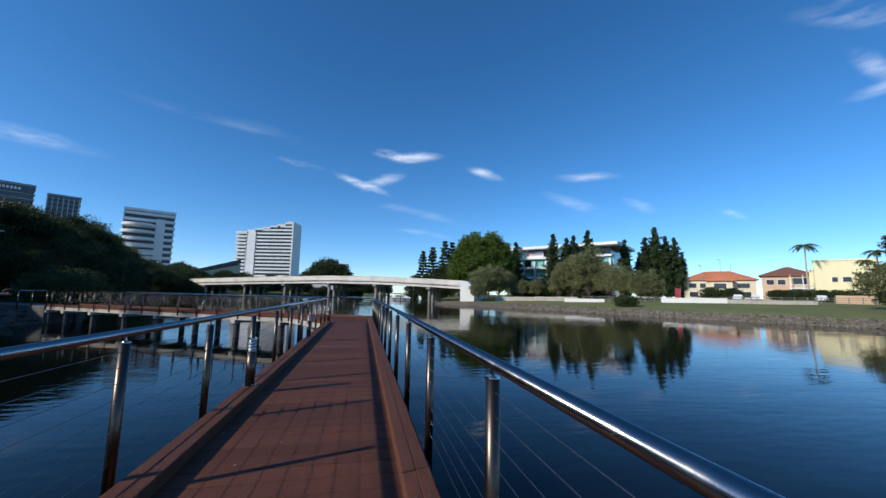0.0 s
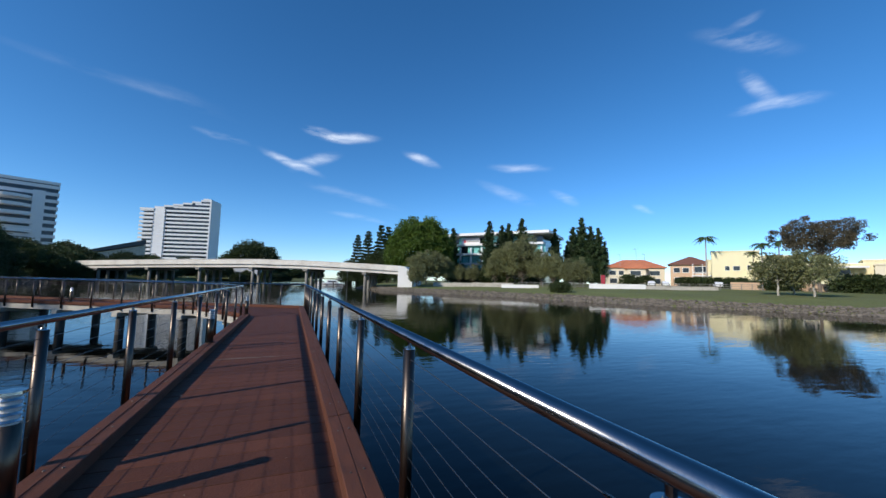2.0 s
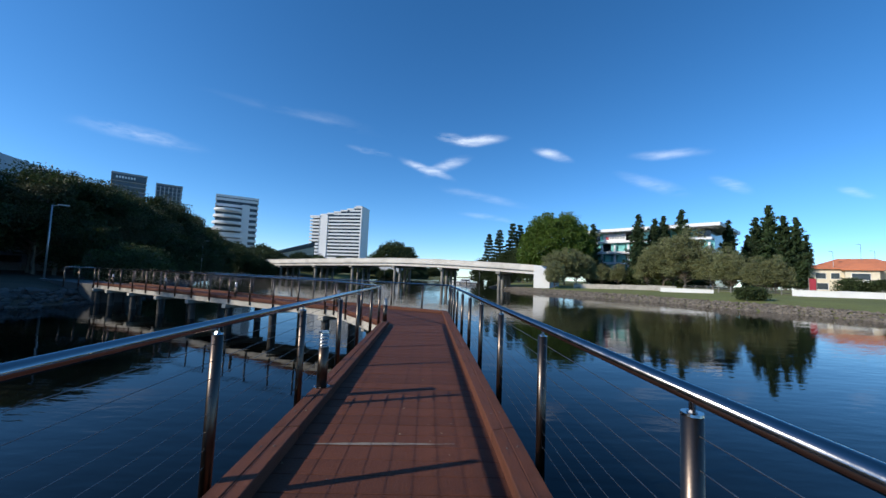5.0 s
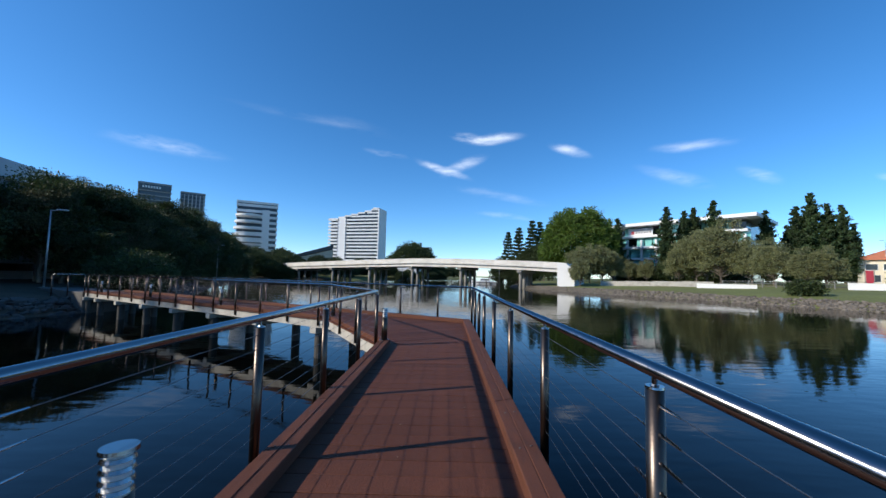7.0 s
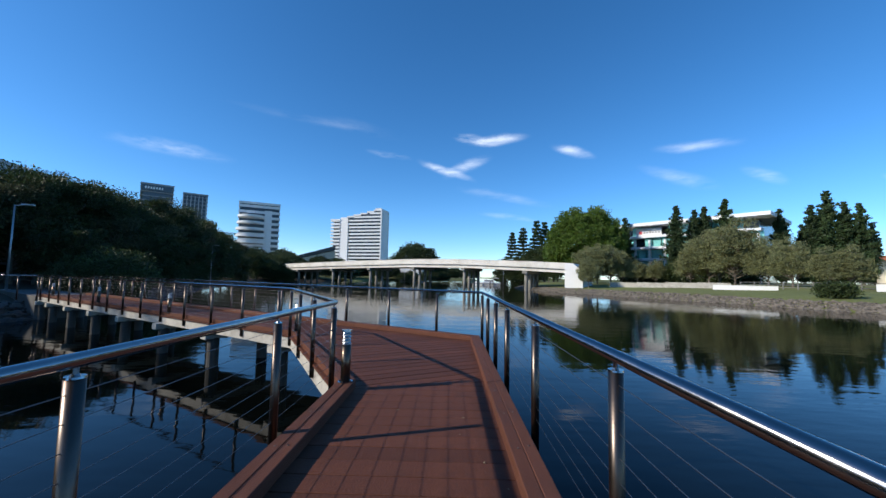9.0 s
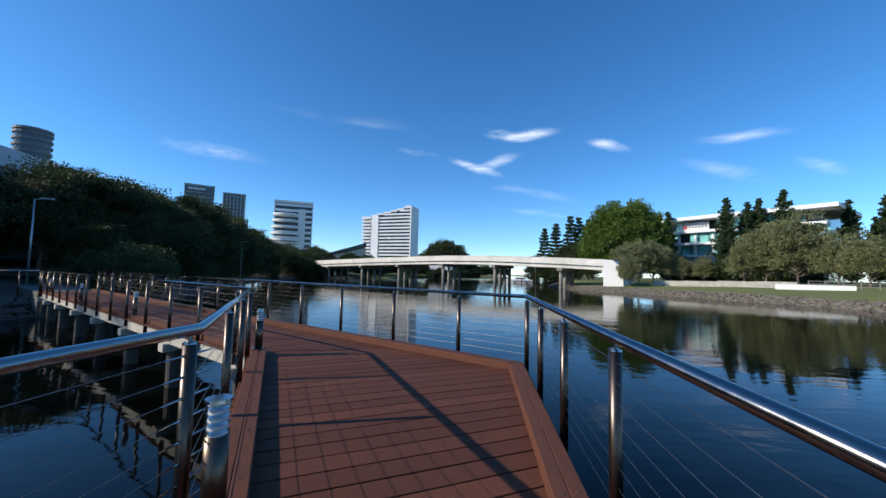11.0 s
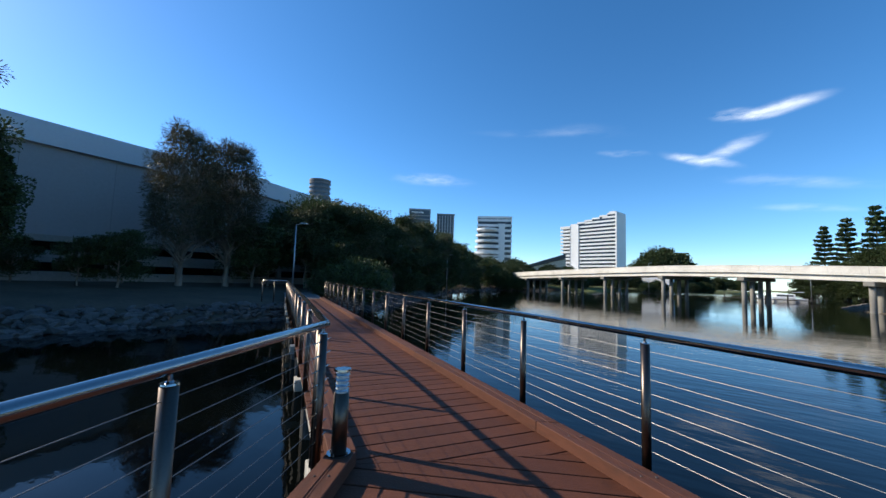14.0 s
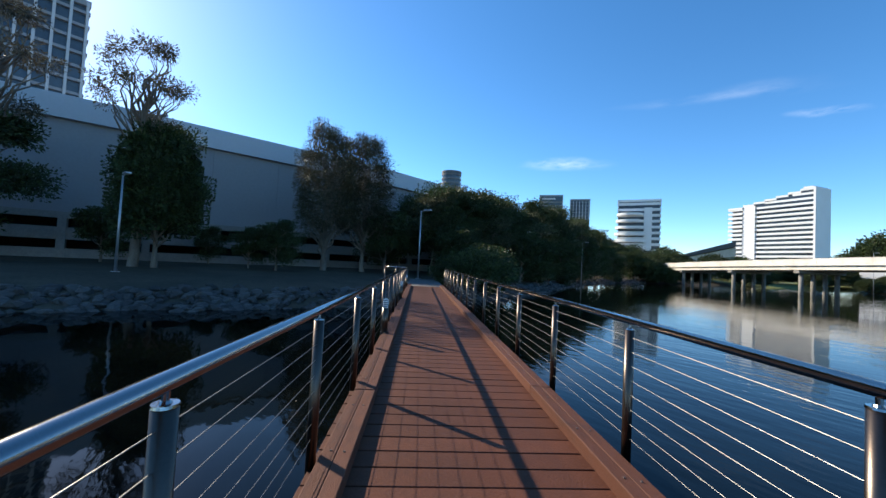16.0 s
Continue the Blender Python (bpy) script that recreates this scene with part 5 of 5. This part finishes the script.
def plant(ob, x, y, turn=0.0, scale=1.0, first=False, sink=0.0):
    m = pose(x, y, ground_z(x, y) - sink, 0, 0, turn) @ Matrix.Scale(scale, 4)
    if first:
        ob.matrix_basis = m
        return ob
    c = copy_thing(ob, pose(0, 0, 0))
    c.matrix_basis = m
    return c


def grove(ob, spots, size=1.0):
    for k, (x, y, s) in enumerate(spots):
        plant(ob, x, y, 73 * k + 11 * s, s * size, k == 0)


# left bank: dark backlit trees between the path and the hall
dense = broad_tree("broadleaf_tree", "dense dark green tree on the shaded bank", 9.0, 3.6, 0.9, 48, 38000, 0.165, LEAF_DARK, BARK, 11, 1.25)
dense_b = broad_tree("broadleaf_tree", "tall dark evergreen tree on the shaded bank", 10.5, 3.4, 1.2, 46, 34000, 0.165, LEAF_DARK, BARK, 12, 1.15, 0.2)
paper = broad_tree("paperbark_tree", "slender grey-stemmed paperbark with olive foliage on the bank", 9.0, 2.8, 2.2, 34, 17000, 0.15, LEAF_PAPER, BARK, 13, 0.9, 0.4, droop=0.4)
she_oak = broad_tree("she_oak_tree", "wispy brownish she-oak on the bank", 12.5, 2.7, 1.4, 84, 30000, 0.24, LEAF_SHE_OAK, BARK, 14, 0.85, 0.4, domed=True, droop=0.1, stretch=(1.2, 0.13))
gum = broad_tree("gum_tree", "tall sparse gum tree against the bright sky", 15.5, 2.9, 8.0, 46, 7500, 0.17, LEAF_DRY, BARK, 15, 0.62, 0.7, droop=0.3, stretch=(1.2, 0.35))
small_tree = broad_tree("small_tree", "small leafy tree in front of the hall", 5.6, 2.3, 1.0, 26, 15000, 0.14, LEAF_DARK, BARK, 16, 0.8)
bush = broad_tree("mangrove_shrub", "low spreading shrub at the water's edge", 2.6, 2.0, 0.4, 20, 10000, 0.13, LEAF_DARK, BARK, 17, 0.7, group="bank shrubs")
lone = broad_tree("broadleaf_tree", "tall dense dark tree standing alone before the hall", 10.6, 3.0, 0.9, 74, 52000, 0.17, LEAF_DARK, BARK, 18, 1.1, domed=True, ragged=0.4)
plant(lone, -34.5, 26.6, 0, 1.0, True)
grove(dense, ((-39, 52, 1.15), (-37.5, 59, 1.13), (-42, 66, 1.2), (-44.5, 77, 1.26), (-51, 92, 1.3), (-54, 104, 1.25), (-58, 128, 0.95), (-56, 134, 0.75), (-36, 7, 1.1), (-35, -6, 1.1)), 1.0)
grove(dense_b, ((-37, 55, 0.95), (-40.5, 62, 1.05), (-41, 72, 1.12), (-47, 84, 1.2), (-53.5, 98, 1.2), (-57, 112, 1.0), (-58, 120, 0.95), (-38, 17, 1.0), (-62, 135, 0.8)), 1.0)
grove(paper, ((-37.0, 50.5, 1.0), (-34.5, 57, 0.85), (-38.5, 68, 1.0), (-43, 81, 0.95), (-48, 95, 0.9), (-53, 108, 0.85), (-55.5, 118, 0.75)), 1.0)
grove(she_oak, ((-37.6, 42.6, 1.18), (-36.8, 38.6, 1.16), (-41, 57, 0.95), (-46, 88, 0.9)))
grove(gum, ((-35, 25.4, 1.0), (-36, 18, 1.05)))
grove(small_tree, ((-34.5, 34.2, 0.72), (-36.5, 32.5, 0.6), (-37.5, 45, 1.2), (-40, 48, 1.2), (-36, 51.5, 1.3), (-31.5, 50, 0.9), (-33, 60, 1.1), (-36, 66, 1.1), (-40, 76, 1.2), (-45, 90, 1.2), (-51, 102, 1.2), (-54, 115, 1.1), (-55, 126, 1.0), (-41, 36, 0.6), (-42, 30, 0.6), (-41, 23, 0.8)), 1.0)
grove(bush, ((-25.5, 47.5, 1.2), (-27, 49.5, 1.3), (-29, 53, 1.0), (-26.5, 45.5, 0.8), (-38, 73.5, 1.1), (-52, 111, 1.2), (-34, 64, 1.1), (-44.5, 86, 1.2), (-55, 135, 1.3), (-54, 139, 1.3)))

# beyond the bridge
dome = broad_tree("rounded_tree", "rounded dark tree clump beyond the bridge", 19, 13, 1.0, 64, 22000, 0.7, LEAF_DARK, BARK, 21, 3.4, group="trees beyond the bridge", domed=True)
grove(dome, ((-20, 236, 1.15), (-31, 240, 0.72), (-9, 250, 0.66), (-45, 205, 0.5), (-52, 190, 0.45), (-62, 196, 0.55), (-38, 215, 0.5), (-64, 170, 0.5), (-72, 178, 0.55), (-75, 160, 0.6), (5, 292, 0.45), (-80, 190, 0.6), (-95, 230, 0.8), (-60, 215, 0.55), (-44, 176, 0.42), (-30, 208, 0.42), (-22, 220, 0.45), (-14, 231, 0.42), (-5, 248, 0.42), (1, 268, 0.42), (-52, 168, 0.4), (14, 306, 0.4), (20, 360, 0.5), (26, 440, 0.6), (100, 520, 0.7), (72, 420, 0.6), (125, 560, 0.8), (85, 460, 0.6), (62, 330, 0.5), (55, 290, 0.5), (50, 255, 0.5), (48, 225, 0.5), (60, 2300, 1.6), (90, 2350, 1.6), (120, 2400, 1.6), (30, 640, 0.8), (40, 760, 0.9)))
# mangroves that hide the bridge's far landing and the low bank beyond it
for k, (az, dist, s) in enumerate([(-14.6 + 1.25 * i, 178 + 9 * (i % 3), 0.27 + 0.05 * (i % 2)) for i in range(12)]):
    p = polar(EYE_B, az, dist)
    c = copy_thing(dome, pose(0, 0, 0))
    c.matrix_basis = pose(p.x, p.y, max(WATER_Z - 0.4, ground_z(p.x, p.y)), 0, 0, 67 * k) @ Matrix.Scale(s, 4)
    tagged(c, "low mangrove clump along the far waterline", group="mangroves beyond the bridge")
for k, (x, y, s) in enumerate(((-50.5, 131, 0.30), (-53.5, 129, 0.36), (-57, 133, 0.36), (-50.5, 147, 0.4), (-57, 143, 0.42))):
    c = copy_thing(dome, pose(0, 0, 0))
    c.matrix_basis = pose(x, y, max(WATER_Z - 0.4, ground_z(x, y)), 0, 0, 37 * k) @ Matrix.Scale(s, 4)
    tagged(c, "dark bank tree beside the bridge landing", group="bank trees")

# right bank
fig = broad_tree("fig_tree", "huge rounded bright green fig tree beyond the bridge end", 22.6, 11.6, 0.8, 170, 80000, 0.42, LEAF_FIG, BARK, 31, 2.1, group="right bank trees", domed=True, ragged=0.27)
plant(fig, 42.4, 138.0, 0, 1.1, True)
olive = broad_tree("wattle_tree", "grey-green spreading wattle tree on the bank", 9.8, 3.7, 0.7, 78, 24000, 0.2, LEAF_OLIVE, BARK, 32, 0.95, 0.35, group="right bank trees", domed=True, ragged=0.55)
OLIVES = ((17.9, 104, 0.95), (19.4, 105, 1.02), (21.0, 106, 0.98), (22.4, 109, 0.85), (17.9, 86, 0.62), (31.6, 116, 1.35), (33.9, 112, 1.55), (32.8, 124, 1.4), (36.6, 108, 1.05), (38.2, 100, 0.95), (40.6, 94, 0.72), (42.0, 94, 0.74), (29.8, 116, 1.0), (26.5, 128, 0.7), (24.5, 130, 0.7))
for k, (az, dist, s) in enumerate(OLIVES):
    p = polar(EYE_A, az, dist)
    plant(olive, p.x, p.y, 61 * k, s, k == 0)
hedge = broad_tree("hedge_shrub", "clipped dark green hedge plant", 2.6, 2.4, 0.2, 18, 4200, 0.26, LEAF_DARK, BARK, 33, 0.9, group="right bank shrubs")
HEDGES = [(38.9, 66, 0.7), (39.3, 66.5, 0.6)] + [(59.6 + 1.0 * k, 108 - k, 0.75) for k in range(6)] + [(54.8 + 1.1 * k, 122, 1.0) for k in range(6)] + [(24 + 1.6 * k, 140, 1.9) for k in range(8)] + [(69 + k, 104, 1.3) for k in range(3)] + [(48.5, 132, 1.3), (50.5, 133, 1.2)]
for k, (az, dist, s) in enumerate(HEDGES):
    p = polar(EYE_A, az, dist)
    plant(hedge, p.x, p.y, 47 * k, s, k == 0)
pine = conifer("cypress_tree", "tall dark green conifer behind the bank trees", 23.0, 4.5, 28000, LEAF_CONIFER, 34)
PINES = ((28.9, 138, 1.0), (30.8, 140, 0.94), (31.8, 141, 0.98), (33.8, 140, 1.05), (38.6, 145, 0.9), (41.2, 150, 0.95), (42.4, 150, 1.1), (43.6, 150, 0.95), (44.6, 150, 0.92), (42.0, 154, 0.9), (40.4, 150, 0.72), (23.4, 148, 0.95), (45.3, 152, 0.7))
for k, (az, dist, s) in enumerate(PINES):
    p = polar(EYE_A, az, dist)
    plant(pine, p.x, p.y, 31 * k, s, k == 0)
norfolk = conifer("norfolk_pine", "layered norfolk pine with tiered branches", 22.0, 5.0, 20000, LEAF_CONIFER, 35, True)
NORFOLKS = ((9.0, 205, 1.28), (10.5, 200, 1.36), (12.4, 200, 1.45), (13.5, 204, 1.42), (14.7, 196, 1.3))
for k, (az, dist, s) in enumerate(NORFOLKS):
    p = polar(EYE_A, az, dist)
    plant(norfolk, p.x, p.y, 41 * k, s, k == 0)
under = [(7.4, 197, 1.0), (15.2, 190, 1.7), (8.4, 195, 1.45), (10.3, 194, 1.5), (12.4, 190, 1.8), (14.0, 186, 1.9), (11.3, 192, 1.6)]
for k, (az, dist, s) in enumerate(under):
    p = polar(EYE_A, az, dist)
    c = copy_thing(dense, pose(0, 0, 0))
    c.matrix_basis = pose(p.x, p.y, ground_z(p.x, p.y), 0, 0, 51 * k) @ Matrix.Scale(s, 4)
    tagged(c, "dense dark tree below the norfolk pines", group="right bank trees")
bare = broad_tree("spreading_tree", "wide sparse brown-leaved tree on the lawn", 13.2, 6.6, 6.2, 80, 20000, 0.22, LEAF_DRY, BARK, 36, 0.9, 0.8, group="right bank trees", domed=True, ragged=0.5)
p = polar(EYE_A, 67.0, 98)
plant(bare, p.x, p.y, 0, 1.08, True)
lawn_tree = broad_tree("lawn_tree", "forked pale-trunked tree with olive crown on the lawn", 6.4, 3.0, 2.2, 22, 6500, 0.26, LEAF_OLIVE, PALE_BARK, 37, 1.1, 0.3, group="right bank trees")
for k, (az, dist, s) in enumerate(((63.5, 74, 0.95), (66.4, 74, 0.98), (64.8, 80, 0.8))):
    p = polar(EYE_A, az, dist)
    plant(lawn_tree, p.x, p.y, 80 * k, s, k == 0)
tall_palm = palm("palm_tree", "tall slim palm beside the peach house", 14.6, 13, 3.3, 41)
p = polar(EYE_A, 57.1, 134)
plant(tall_palm, p.x, p.y, 0, 1.0, True)
for az, dist, s in ((62.4, 118, 0.74), (63.9, 116, 0.76), (61.6, 121, 0.62)):
    p = polar(EYE_A, az, dist)
    c = plant(tall_palm, p.x, p.y, az * 9, s)
    tagged(c, "shorter palm beside the cream house")


# ---- the path on the left bank ----
bm = bmesh.new()
line = [E_IN.lerp(E_OUT, 0.5), E_IN.lerp(E_OUT, 0.5) + D2 * 5, E_IN.lerp(E_OUT, 0.5) + D2 * 9.5]
rows = []
for i in range(len(line)):
    l, r = mitre(line, i, 1.1), mitre(line, i, -1.1)
    rows.append([bm.verts.new((v.x, v.y, max(-0.03, ground_z(v.x, v.y) + 0.06))) for v in (l, r)] + [bm.verts.new((v.x, v.y, -1.4)) for v in (r, l)])
for a, b in zip(rows, rows[1:]):
    for k in range(4):
        bm.faces.new((a[k], a[(k + 1) % 4], b[(k + 1) % 4], b[k]))
bm.faces.new(rows[0][::-1])
bm.faces.new(rows[-1])
bmesh.ops.recalc_face_normals(bm, faces=bm.faces)
tagged(to_object("pavement", bm, ASPHALT), "pale concrete path landing on the bank", "path", kind="structure")

# ---- boards, kerbs and piles, last ----
boards(REGION1, (0, 0), (0, 1), 0.214)
boards(REGION2, tuple(A), (-math.sin(radians(28)), math.cos(radians(28))), 0.214, 0.015)
boards(REGION3, tuple(B), tuple(D2), 0.214, 0.015)
kerb_run(RIGHT_LINE, 1, 3.6)
kerb_run(LEFT_LINE, -1, 3.6)
fascia_run(RIGHT_LINE, 1)
fascia_run(LEFT_LINE, -1)
piles()


# ---- litter on the deck ----
rng = random.Random(77)
bm = bmesh.new()
top, low = [], []
for k in range(15):
    f = k / 14
    x = -1.16 + 1.12 * f
    half = (0.006 + 0.020 * math.sin(math.pi * min(1, f * 1.15)) ** 0.7 if f < 0.87 else 0.005) * rng.uniform(0.6, 1.25)
    y = 17.345 + 0.05 * f + rng.uniform(-0.004, 0.004)
    top.append(bm.verts.new((x, y + half, 0.004)))
    low.append(bm.verts.new((x, y - half, 0.004)))
for k in range(14):
    bm.faces.new((low[k], low[k + 1], top[k + 1], top[k]))
SPLINTER = material("pale_bleached_splinter", (0.24, 0.20, 0.16), 0.9, 0, 0.3, 8, 80, 0.4, (0.10, 0.06, 0.045), 0.6)
sliver = thing("worn_board_splinter", "pale bleached splintered strip on a red-brown board", "splinter")
part("strip", bm, SPLINTER, sliver)

LITTER = material("dry_leaf_fleck", (0.28, 0.22, 0.14), 0.9, 0, 0.4, 20, 80, 0.1)
bm = bmesh.new()
for k in range(150):
    if k < 90:
        x, y = rng.uniform(-1.4, 0.35), rng.uniform(8.5, 24)
    else:
        q = B + D2 * rng.uniform(0.3, 18) + N2 * rng.uniform(-1.7, -0.25)
        x, y = q.x, q.y
    r, t = rng.uniform(0.004, 0.016), rng.uniform(0, 6.28)
    d, e = Vector((math.cos(t), math.sin(t), 0)) * r, Vector((-math.sin(t), math.cos(t), 0)) * r * 0.45
    c = Vector((x, y, 0.005))
    bm.faces.new([bm.verts.new(c + v) for v in (-d, e + Vector((0, 0, r * 0.3)), d, -e)])
tagged(to_object("leaf_litter", bm, LITTER), "scattered dry leaf flecks on the deck boards", "leaf litter", kind="stuff")
